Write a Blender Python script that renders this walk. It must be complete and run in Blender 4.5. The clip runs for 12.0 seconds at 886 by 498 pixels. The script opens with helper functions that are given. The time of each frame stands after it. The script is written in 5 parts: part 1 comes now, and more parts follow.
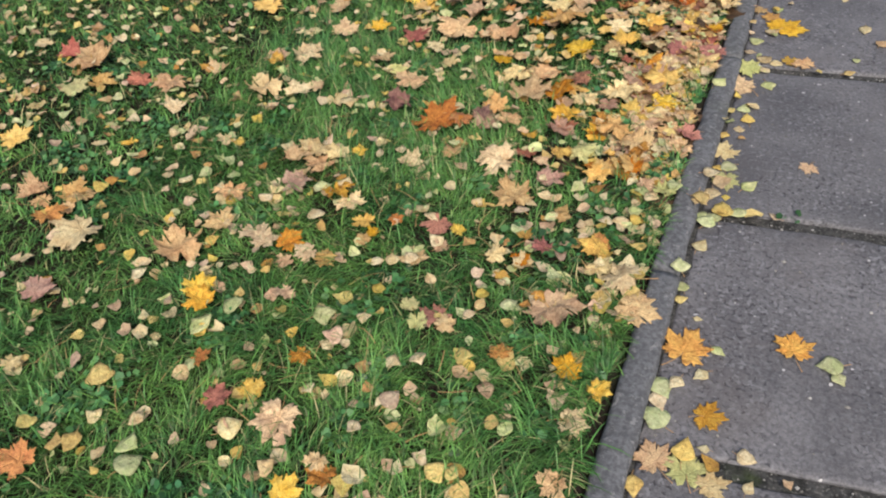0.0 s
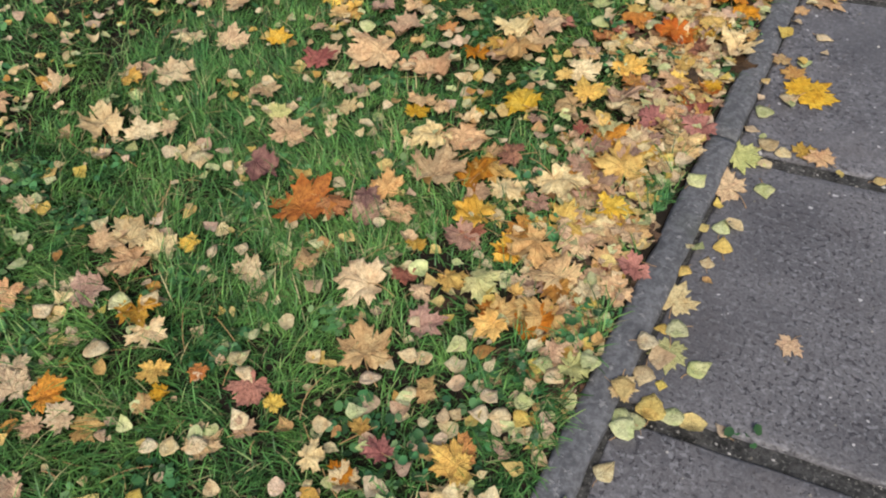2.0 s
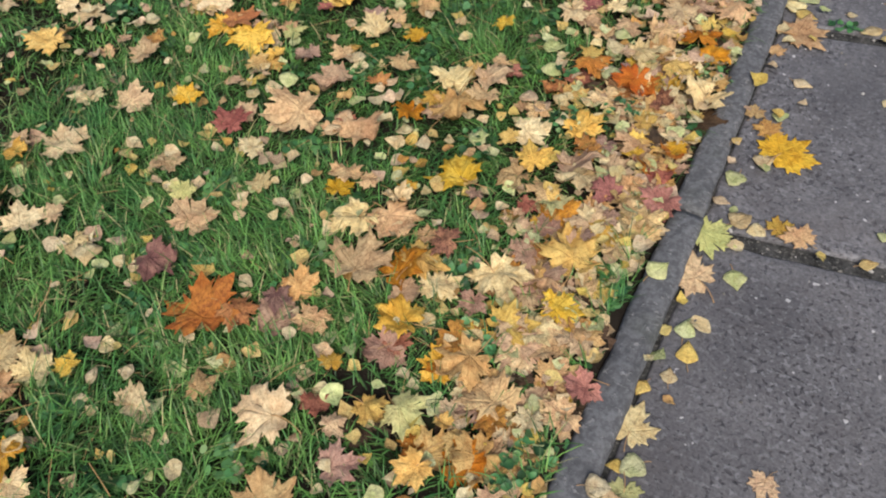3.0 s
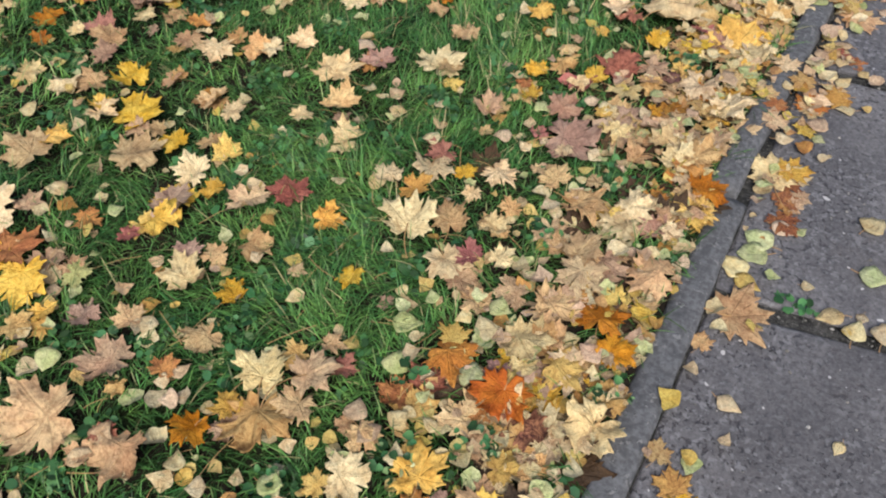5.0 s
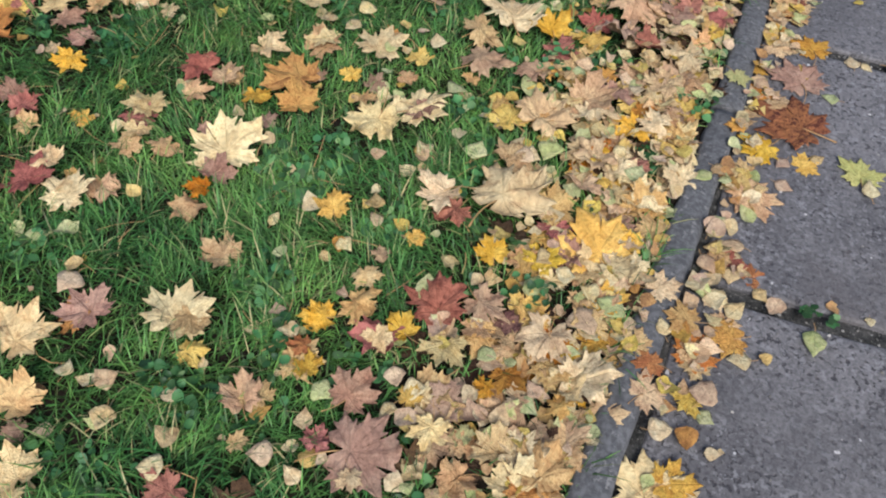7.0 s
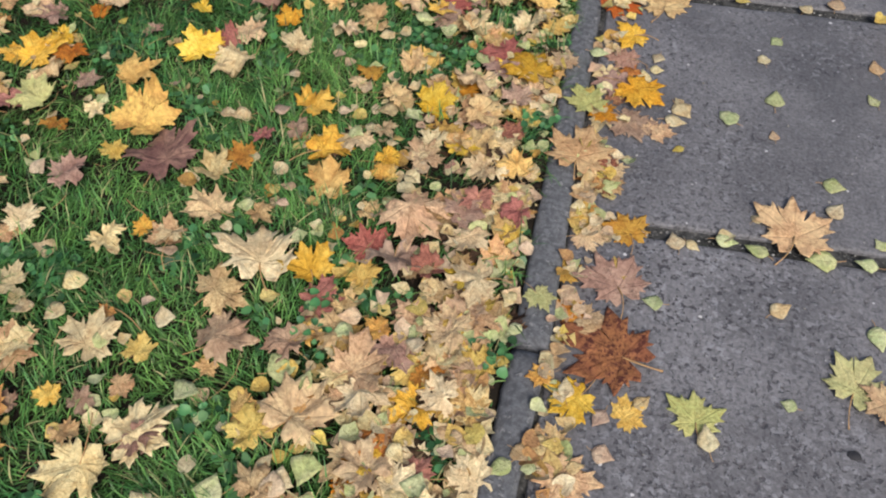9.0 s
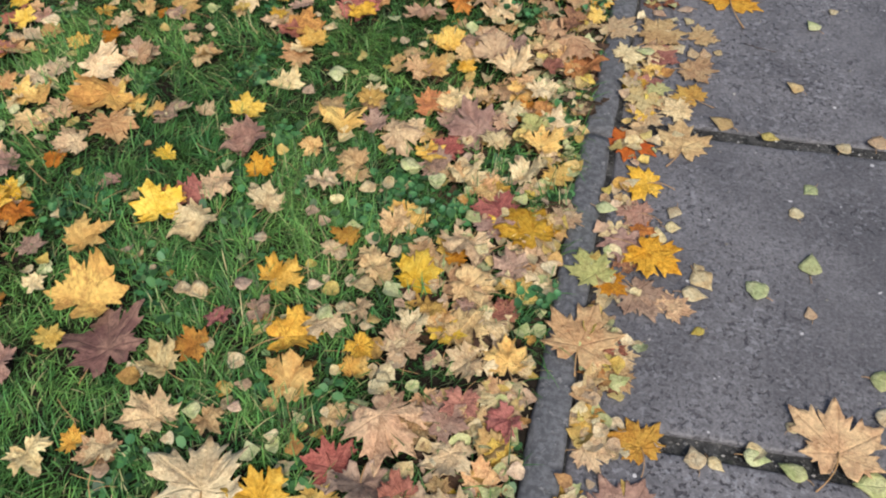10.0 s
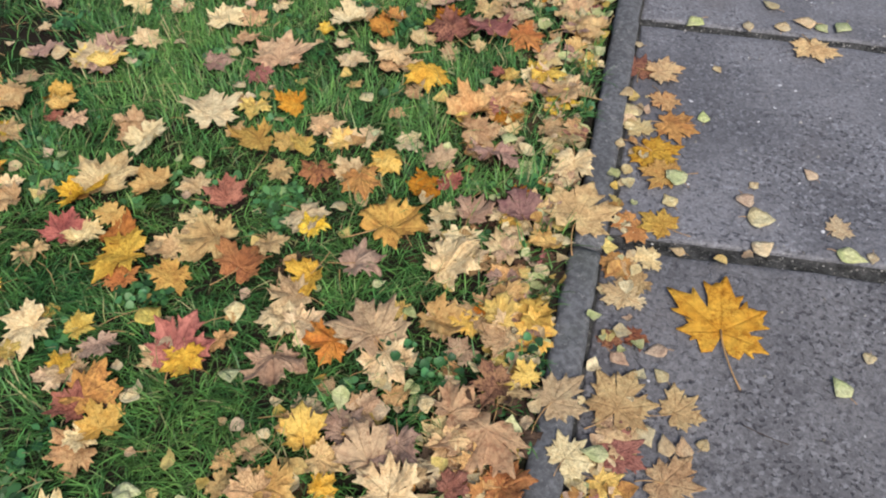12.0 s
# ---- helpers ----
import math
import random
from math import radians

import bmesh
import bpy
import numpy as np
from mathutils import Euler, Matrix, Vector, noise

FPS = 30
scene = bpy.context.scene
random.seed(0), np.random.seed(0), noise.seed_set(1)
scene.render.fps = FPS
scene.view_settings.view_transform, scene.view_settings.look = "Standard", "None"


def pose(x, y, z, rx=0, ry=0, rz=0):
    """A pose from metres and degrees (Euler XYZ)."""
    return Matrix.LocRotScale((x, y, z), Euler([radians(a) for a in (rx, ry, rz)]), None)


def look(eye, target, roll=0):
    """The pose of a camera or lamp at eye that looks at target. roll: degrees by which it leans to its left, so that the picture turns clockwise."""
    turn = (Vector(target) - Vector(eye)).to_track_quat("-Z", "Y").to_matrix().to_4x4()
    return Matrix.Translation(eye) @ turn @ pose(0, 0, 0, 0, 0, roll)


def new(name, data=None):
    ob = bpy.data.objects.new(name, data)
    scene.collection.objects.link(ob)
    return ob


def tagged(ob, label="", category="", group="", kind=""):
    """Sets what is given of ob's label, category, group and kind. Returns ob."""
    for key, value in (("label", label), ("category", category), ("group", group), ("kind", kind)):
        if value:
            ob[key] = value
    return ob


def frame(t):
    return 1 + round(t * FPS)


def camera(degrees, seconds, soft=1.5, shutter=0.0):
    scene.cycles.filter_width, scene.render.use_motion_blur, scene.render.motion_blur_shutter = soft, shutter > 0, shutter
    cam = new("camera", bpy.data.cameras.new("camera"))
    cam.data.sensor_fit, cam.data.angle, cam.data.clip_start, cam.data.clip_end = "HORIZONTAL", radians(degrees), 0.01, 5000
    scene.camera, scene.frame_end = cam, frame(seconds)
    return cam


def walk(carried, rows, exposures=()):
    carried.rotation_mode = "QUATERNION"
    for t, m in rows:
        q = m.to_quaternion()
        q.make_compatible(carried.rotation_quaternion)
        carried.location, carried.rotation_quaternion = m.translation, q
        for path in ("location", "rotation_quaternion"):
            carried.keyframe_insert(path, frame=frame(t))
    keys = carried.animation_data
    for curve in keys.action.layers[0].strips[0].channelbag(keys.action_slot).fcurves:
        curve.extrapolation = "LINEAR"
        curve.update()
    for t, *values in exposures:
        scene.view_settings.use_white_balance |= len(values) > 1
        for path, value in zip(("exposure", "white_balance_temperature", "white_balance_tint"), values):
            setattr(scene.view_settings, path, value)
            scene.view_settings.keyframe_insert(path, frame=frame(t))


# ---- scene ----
cam = camera(58.9, 12.0, soft=2.05)
PATH = [
    (0, (0.16, -0.682, 1.538), (-0.477, 0.636, 0.175), -4.3),
    (0.5, (0.126, -0.377, 1.478), (-0.512, 0.896, 0.073), -3.1),
    (1, (0.068, -0.107, 1.478), (-0.536, 1.162, 0.055), -1.2),
    (1.5, (0.133, 0.158, 1.463), (-0.496, 1.363, -0.004), -2.1),
    (2, (0.2, 0.353, 1.466), (-0.462, 1.47, -0.056), -2.5),
    (2.5, (0.165, 0.541, 1.435), (-0.478, 1.632, -0.113), -3.3),
    (2.7, (0.129, 0.632, 1.433), (-0.491, 1.733, -0.117), -2.8),
    (4.3, (0.261, 1.42, 1.447), (-0.349, 2.453, -0.153), -4.3),
    (4.5, (0.223, 1.522, 1.447), (-0.396, 2.57, -0.14), -3.7),
    (5, (0.083, 1.79, 1.455), (-0.553, 2.886, -0.092), -0.8),
    (5.5, (0.006, 2.077, 1.44), (-0.663, 3.171, -0.096), 0.1),
    (6, (-0.005, 2.368, 1.456), (-0.764, 3.404, -0.078), -1.1),
    (6.5, (-0.056, 2.614, 1.408), (-0.74, 3.674, -0.144), -0.2),
    (7, (-0.121, 2.829, 1.395), (-0.495, 3.96, -0.211), 5.8),
    (7.2, (-0.107, 2.901, 1.392), (-0.41, 4.043, -0.221), 5.6),
    (8.8, (0.081, 3.608, 1.47), (-0.19, 4.745, -0.153), 0.3),
    (9, (0.036, 3.712, 1.479), (-0.205, 4.867, -0.135), 1.4),
    (9.5, (-0.004, 3.911, 1.487), (-0.215, 5.122, -0.091), 1.8),
    (10, (0.036, 4.174, 1.485), (-0.289, 5.384, -0.074), -1.2),
    (10.5, (0.067, 4.433, 1.476), (-0.323, 5.634, -0.075), 0.0),
    (11, (0.001, 4.795, 1.494), (-0.321, 6.013, -0.059), 0.4),
    (11.5, (-0.033, 5.1, 1.487), (-0.255, 6.358, -0.052), 1.5),
    (12, (-0.002, 5.473, 1.488), (-0.299, 6.696, -0.067), -0.0),
]
walk(cam, [(t, look(eye, target, roll)) for t, eye, target, roll in PATH], [(0, 0.24, 6500, 10), (2.5, 0.09, 6450, 10), (4.5, 0.10, 6400, 10), (6.0, 0.08, 6050, 10), (7.5, 0.10, 6150, 10), (9.0, 0.10, 6350, 10), (12.0, 0.14, 6300, 10)])

# ---- world and light: an overcast autumn day ----
world = bpy.data.worlds.new("overcast_sky")
scene.world = world
world.use_nodes = True
wt = world.node_tree
sky = wt.nodes.new("ShaderNodeTexSky")
sky.sky_type, sky.sun_disc = "NISHITA", False
sky.sun_elevation, sky.sun_rotation = radians(48), radians(150)
sky.air_density, sky.dust_density, sky.ozone_density = 1.0, 4.0, 1.0
wt.links.new(sky.outputs[0], wt.nodes["Background"].inputs[0])
wt.nodes["Background"].inputs[1].default_value = 0.135
sun = new("sun", bpy.data.lights.new("sun", "SUN"))
sun.data.energy, sun.data.angle, sun.data.color = 2.3, radians(24), (1.0, 0.98, 0.95)
sun.matrix_world = look((0, 0, 20), Vector((0, 0, 20)) - Vector((math.sin(radians(150)) * math.cos(radians(48)), math.cos(radians(150)) * math.cos(radians(48)), math.sin(radians(48)))))


# ---- material helpers ----
class Nodes:
    """A node material under construction."""

    def __init__(self, name):
        self.mat = bpy.data.materials.new(name)
        self.mat.use_nodes = True
        self.tree = self.mat.node_tree
        self.bsdf = self.tree.nodes["Principled BSDF"]

    def put(self, socket, value):
        if hasattr(value, "links"):
            self.tree.links.new(value, socket)
        elif value is not None:
            socket.default_value = value

    def math(self, op, a, b=None, clamp=False):
        n = self.tree.nodes.new("ShaderNodeMath")
        n.operation, n.use_clamp = op, clamp
        self.put(n.inputs[0], a)
        self.put(n.inputs[1], b)
        return n.outputs[0]

    def coord(self, kind="Object"):
        return self.tree.nodes.new("ShaderNodeTexCoord").outputs[kind]

    def shifted(self, vector, amount):
        n = self.tree.nodes.new("ShaderNodeVectorMath")
        n.operation = "ADD"
        self.put(n.inputs[0], vector)
        self.put(n.inputs[1], amount)
        return n.outputs[0]

    def noise(self, vector, scale, detail=3.0, rough=0.55):
        n = self.tree.nodes.new("ShaderNodeTexNoise")
        self.put(n.inputs["Vector"], vector)
        n.inputs["Scale"].default_value, n.inputs["Detail"].default_value, n.inputs["Roughness"].default_value = scale, detail, rough
        return n.outputs["Fac"]

    def cells(self, vector, scale):
        n = self.tree.nodes.new("ShaderNodeTexVoronoi")
        self.put(n.inputs["Vector"], vector)
        n.inputs["Scale"].default_value = scale
        return n.outputs["Distance"]

    def ramp(self, value, low, high, to_low=0.0, to_high=1.0):
        n = self.tree.nodes.new("ShaderNodeMapRange")
        n.interpolation_type = "SMOOTHSTEP"
        self.put(n.inputs[0], value)
        for i, v in zip((1, 2, 3, 4), (low, high, to_low, to_high)):
            n.inputs[i].default_value = v
        return n.outputs[0]

    def mix(self, fac, a, b, blend="MIX"):
        n = self.tree.nodes.new("ShaderNodeMix")
        n.data_type, n.blend_type = "RGBA", blend
        self.put(n.inputs[0], fac)
        self.put(n.inputs[6], a)
        self.put(n.inputs[7], b)
        return n.outputs[2]

    def hsv(self, colour, hue, sat, val):
        n = self.tree.nodes.new("ShaderNodeHueSaturation")
        for key, v in (("Hue", hue), ("Saturation", sat), ("Value", val), ("Color", colour)):
            self.put(n.inputs[key], v)
        return n.outputs[0]

    def chance(self):
        """A random number, one for each object and each loose piece of a joined mesh."""
        a = self.tree.nodes.new("ShaderNodeObjectInfo").outputs["Random"]
        b = self.tree.nodes.new("ShaderNodeNewGeometry").outputs["Random Per Island"]
        return self.math("FRACT", self.math("ADD", a, b))

    def done(self, colour, roughness=0.7, height=None, relief=0.3, depth=0.002, specular=0.3):
        self.put(self.bsdf.inputs["Base Color"], colour)
        self.put(self.bsdf.inputs["Roughness"], roughness)
        self.bsdf.inputs["Specular IOR Level"].default_value = specular
        if height is not None:
            n = self.tree.nodes.new("ShaderNodeBump")
            n.inputs["Strength"].default_value, n.inputs["Distance"].default_value = relief, depth
            self.put(n.inputs["Height"], height)
            self.put(self.bsdf.inputs["Normal"], n.outputs[0])
        return self.mat


def rgb(r, g, b):
    return (r, g, b, 1.0)


def leaf_material(name, main, second, blotch, vein, spots=0.5, lobed=True):
    n = Nodes(name)
    uv, chance = n.coord("UV"), n.chance()
    jump = n.math("MULTIPLY", chance, 37.0)
    place = n.shifted(uv, jump)
    colour = n.mix(n.ramp(n.noise(place, 2.0, 3.0), 0.40, 0.62), main, second)
    fine = n.noise(place, 9.0, 4.0, 0.68)
    patch = n.noise(place, 3.2, 3.0)
    amount = n.math("MULTIPLY", n.ramp(fine, 0.48, 0.60), n.ramp(patch, 0.38, 0.58))
    colour = n.mix(n.math("MULTIPLY", amount, spots), colour, blotch)
    speckle = n.math("MULTIPLY", n.ramp(n.noise(place, 21.0, 3.0, 0.6), 0.50, 0.59), n.ramp(n.noise(n.shifted(place, (5.0, 3.0, 0.0)), 2.1, 3.0), 0.38, 0.60))
    colour = n.mix(n.math("MULTIPLY", speckle, spots * 0.9), colour, blotch)
    sep = n.tree.nodes.new("ShaderNodeSeparateXYZ")
    n.put(sep.inputs[0], uv)
    u, v = sep.outputs[0], sep.outputs[1]
    near = None
    for angle in (0, 52, -52, 104, -104) if lobed else (0,):
        c, s = math.cos(radians(angle)), math.sin(radians(angle))
        across = n.math("ABSOLUTE", n.math("SUBTRACT", n.math("MULTIPLY", u, c), n.math("MULTIPLY", v, s)))
        along = n.math("ADD", n.math("MULTIPLY", u, s), n.math("MULTIPLY", v, c))
        if lobed:
            across = n.math("ADD", across, n.math("LESS_THAN", along, 0.0))
        # side veins leave each main vein at a slant
        side = n.math("ABSOLUTE", n.math("SUBTRACT", n.math("FRACT", n.math("MULTIPLY", n.math("SUBTRACT", along, n.math("MULTIPLY", across, 0.9)), 6.0)), 0.5))
        side = n.math("ADD", n.math("MULTIPLY", side, 0.16), n.math("MULTIPLY", across, 0.25))
        line = n.math("MINIMUM", across, n.math("ADD", side, 0.022))
        near = line if near is None else n.math("MINIMUM", near, line)
    puckers = n.noise(n.shifted(place, (2.0, 9.0, 0.0)), 8.0, 3.0, 0.6)
    colour = n.hsv(colour, 0.5, 1.0, n.ramp(puckers, 0.32, 0.68, 0.86, 1.16))
    veins = n.ramp(near, 0.004, 0.028, 1.0, 0.0)
    colour = n.mix(n.math("MULTIPLY", veins, 0.26), colour, vein)
    colour = n.hsv(colour, n.math("ADD", 0.489, n.math("MULTIPLY", chance, 0.022)), n.ramp(n.math("FRACT", n.math("MULTIPLY", chance, 7.3)), 0.0, 1.0, 0.94, 1.09), n.ramp(n.math("FRACT", n.math("MULTIPLY", chance, 13.7)), 0.0, 1.0, 0.82, 1.16))
    height = n.math("SUBTRACT", n.math("ADD", puckers, n.math("MULTIPLY", n.noise(place, 15.0, 4.0, 0.6), 0.6)), n.math("MULTIPLY", veins, 0.25))
    return n.done(colour, 0.62, height, 0.75, 0.006, 0.10)


LEAF = {
    "c": leaf_material("leaf_cream", rgb(0.67, 0.535, 0.300), rgb(0.60, 0.445, 0.235), rgb(0.36, 0.215, 0.10), rgb(0.45, 0.32, 0.15), 0.55),
    "t": leaf_material("leaf_tan", rgb(0.57, 0.405, 0.220), rgb(0.48, 0.31, 0.168), rgb(0.27, 0.155, 0.080), rgb(0.32, 0.20, 0.10), 0.65),
    "y": leaf_material("leaf_yellow", rgb(0.69, 0.475, 0.125), rgb(0.63, 0.39, 0.085), rgb(0.36, 0.17, 0.03), rgb(0.55, 0.37, 0.09), 0.5),
    "a": leaf_material("leaf_amber", rgb(0.61, 0.375, 0.085), rgb(0.55, 0.30, 0.065), rgb(0.27, 0.11, 0.025), rgb(0.38, 0.19, 0.04), 0.6),
    "o": leaf_material("leaf_orange", rgb(0.51, 0.235, 0.060), rgb(0.42, 0.165, 0.042), rgb(0.20, 0.075, 0.028), rgb(0.27, 0.11, 0.03), 0.65),
    "h": leaf_material("leaf_honey", rgb(0.59, 0.40, 0.185), rgb(0.53, 0.325, 0.145), rgb(0.30, 0.145, 0.06), rgb(0.36, 0.19, 0.08), 0.6),
    "m": leaf_material("leaf_mauve", rgb(0.42, 0.275, 0.190), rgb(0.335, 0.200, 0.140), rgb(0.18, 0.10, 0.07), rgb(0.21, 0.115, 0.08), 0.5),
    "b": leaf_material("leaf_brown", rgb(0.28, 0.120, 0.066), rgb(0.33, 0.155, 0.075), rgb(0.085, 0.032, 0.026), rgb(0.10, 0.036, 0.024), 0.95),
    "f": leaf_material("leaf_scarlet", rgb(0.56, 0.20, 0.065), rgb(0.46, 0.135, 0.05), rgb(0.26, 0.07, 0.035), rgb(0.30, 0.08, 0.03), 0.45),
    "r": leaf_material("leaf_red", rgb(0.41, 0.17, 0.125), rgb(0.32, 0.12, 0.09), rgb(0.12, 0.04, 0.034), rgb(0.14, 0.04, 0.034), 0.55),
    "p": leaf_material("leaf_purple", rgb(0.26, 0.15, 0.115), rgb(0.165, 0.085, 0.073), rgb(0.08, 0.042, 0.04), rgb(0.10, 0.05, 0.045), 0.55),
    "g": leaf_material("leaf_green_yellow", rgb(0.50, 0.47, 0.20), rgb(0.42, 0.42, 0.17), rgb(0.26, 0.20, 0.07), rgb(0.34, 0.35, 0.14), 0.4),
}
ROTTEN = leaf_material("leaf_rotten", rgb(0.085, 0.05, 0.03), rgb(0.055, 0.034, 0.022), rgb(0.03, 0.02, 0.014), rgb(0.05, 0.03, 0.02), 0.5)
SMALL = {
    "c": leaf_material("birch_cream", rgb(0.63, 0.535, 0.315), rgb(0.56, 0.43, 0.23), rgb(0.31, 0.20, 0.105), rgb(0.44, 0.34, 0.18), 0.4, False),
    "t": leaf_material("birch_tan", rgb(0.56, 0.42, 0.235), rgb(0.48, 0.33, 0.17), rgb(0.27, 0.17, 0.10), rgb(0.30, 0.20, 0.12), 0.5, False),
    "y": leaf_material("birch_yellow", rgb(0.62, 0.48, 0.16), rgb(0.56, 0.40, 0.125), rgb(0.31, 0.18, 0.055), rgb(0.44, 0.32, 0.11), 0.45, False),
    "o": leaf_material("birch_orange", rgb(0.50, 0.30, 0.10), rgb(0.39, 0.22, 0.08), rgb(0.19, 0.09, 0.04), rgb(0.27, 0.14, 0.055), 0.45, False),
    "k": leaf_material("birch_pink", rgb(0.59, 0.44, 0.285), rgb(0.50, 0.345, 0.22), rgb(0.28, 0.17, 0.12), rgb(0.40, 0.27, 0.18), 0.4, False),
    "g": leaf_material("birch_green", rgb(0.52, 0.525, 0.27), rgb(0.41, 0.45, 0.20), rgb(0.23, 0.19, 0.075), rgb(0.39, 0.41, 0.20), 0.35, False),
}


def stem_material():
    n = Nodes("leaf_stem")
    p = n.coord()
    return n.done(n.mix(n.noise(p, 40.0), rgb(0.50, 0.33, 0.13), rgb(0.34, 0.17, 0.08)), 0.5)


def grass_material(name, dark, light, dry):
    n = Nodes(name)
    p, chance = n.coord(), n.chance()
    tufts = n.math("ADD", n.math("MULTIPLY", n.noise(p, 2.3, 3.0), 0.55), n.math("MULTIPLY", n.noise(p, 15.0, 2.0), 0.45))
    colour = n.mix(n.ramp(tufts, 0.36, 0.64), dark, light)
    colour = n.mix(n.ramp(chance, 0.88, 0.98), colour, dry)
    colour = n.hsv(colour, n.math("ADD", 0.485, n.math("MULTIPLY", n.math("FRACT", n.math("MULTIPLY", chance, 5.1)), 0.03)), 1.0, n.ramp(n.math("FRACT", n.math("MULTIPLY", chance, 9.7)), 0.0, 1.0, 0.40, 1.62))
    return n.done(colour, 0.45, None, specular=0.25)


def soil_material():
    n = Nodes("dark_soil")
    p = n.coord()
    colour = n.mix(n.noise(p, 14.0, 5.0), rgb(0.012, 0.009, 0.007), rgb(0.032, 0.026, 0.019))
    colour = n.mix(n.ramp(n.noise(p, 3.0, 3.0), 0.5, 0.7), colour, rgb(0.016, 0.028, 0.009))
    return n.done(colour, 0.95, n.noise(p, 60.0, 6.0, 0.7), 0.8, 0.01, 0.06)


def grit_material():
    n = Nodes("joint_grit")
    p = n.coord()
    colour = n.mix(n.ramp(n.noise(p, 24.0, 6.0, 0.7), 0.35, 0.65), rgb(0.022, 0.022, 0.020), rgb(0.085, 0.082, 0.077))
    grains = n.ramp(n.noise(p, 120.0, 3.0), 0.58, 0.64)
    colour = n.mix(n.math("MULTIPLY", grains, 0.6), colour, rgb(0.20, 0.19, 0.17))
    colour = n.mix(n.ramp(n.noise(p, 5.0, 4.0), 0.60, 0.72), colour, rgb(0.045, 0.060, 0.024))
    return n.done(colour, 0.95, n.noise(p, 90.0, 5.0, 0.7), 0.9, 0.008, 0.15)


def far_lawn_material():
    n = Nodes("lawn_ground")
    p = n.coord()
    colour = n.mix(n.noise(p, 30.0, 6.0, 0.7), rgb(0.018, 0.035, 0.011), rgb(0.055, 0.10, 0.03))
    colour = n.mix(n.ramp(n.noise(p, 9.0, 4.0, 0.7), 0.58, 0.7), colour, rgb(0.40, 0.26, 0.11))
    return n.done(colour, 0.9, n.noise(p, 80.0, 5.0, 0.7), 0.8, 0.02, 0.15)


def slab_material(name, pale):
    """Worn grey concrete; pale above 1 makes it paler and a little bluer."""
    n = Nodes(name)
    info = n.tree.nodes.new("ShaderNodeObjectInfo").outputs["Random"]
    p = n.shifted(n.coord(), n.math("MULTIPLY", info, 23.0))
    colour = n.mix(n.ramp(n.noise(p, 3.4, 5.0, 0.6), 0.3, 0.7), rgb(0.090, 0.085, 0.087), rgb(0.150, 0.142, 0.143))
    grain = n.noise(p, 120.0, 4.0, 0.7)
    colour = n.hsv(colour, 0.5, 1.0, n.ramp(grain, 0.34, 0.66, 0.70, 1.28))
    worn = n.ramp(n.noise(n.shifted(p, (4.1, 0.3, 0.0)), 2.6, 5.0, 0.65), 0.36, 0.60)
    # the skin is worn off in places and shows dark pits and pale grit
    pits = n.math("MULTIPLY", n.ramp(n.noise(p, 80.0, 3.0, 0.6), 0.57, 0.62), n.math("ADD", n.math("MULTIPLY", worn, 0.75), 0.25))
    colour = n.mix(n.math("MULTIPLY", pits, 0.92), colour, rgb(0.045, 0.040, 0.043))
    big = n.math("MULTIPLY", n.ramp(n.noise(n.shifted(p, (2.0, 8.0, 0.0)), 30.0, 4.0, 0.6), 0.665, 0.70), 0.75)
    colour = n.mix(big, colour, rgb(0.045, 0.040, 0.042))
    chips = n.math("MULTIPLY", n.ramp(n.noise(n.shifted(p, (9.0, 2.0, 0.0)), 72.0, 3.0, 0.6), 0.55, 0.63), n.math("ADD", n.math("MULTIPLY", worn, 0.60), 0.20))
    colour = n.mix(n.math("MULTIPLY", chips, 0.72), colour, rgb(0.27, 0.265, 0.27))
    white = n.ramp(n.noise(n.shifted(p, (7.0, 7.0, 0.0)), 44.0, 1.0, 0.4), 0.765, 0.785)
    colour = n.mix(white, colour, rgb(0.48, 0.46, 0.44))
    stain = n.ramp(n.noise(n.shifted(p, (1.0, 7.0, 0.0)), 2.4, 5.0, 0.65), 0.52, 0.72)
    colour = n.mix(n.math("MULTIPLY", stain, 0.42), colour, rgb(0.095, 0.080, 0.074))
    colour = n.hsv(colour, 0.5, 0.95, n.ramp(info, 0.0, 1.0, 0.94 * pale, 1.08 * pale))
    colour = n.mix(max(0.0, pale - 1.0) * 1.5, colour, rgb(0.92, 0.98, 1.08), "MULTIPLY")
    height = n.math("SUBTRACT", n.math("MULTIPLY", grain, 0.4), n.math("ADD", pits, big))
    return n.done(colour, n.ramp(grain, 0.3, 0.7, 0.46, 0.70), height, 0.8, 0.004, 0.45)


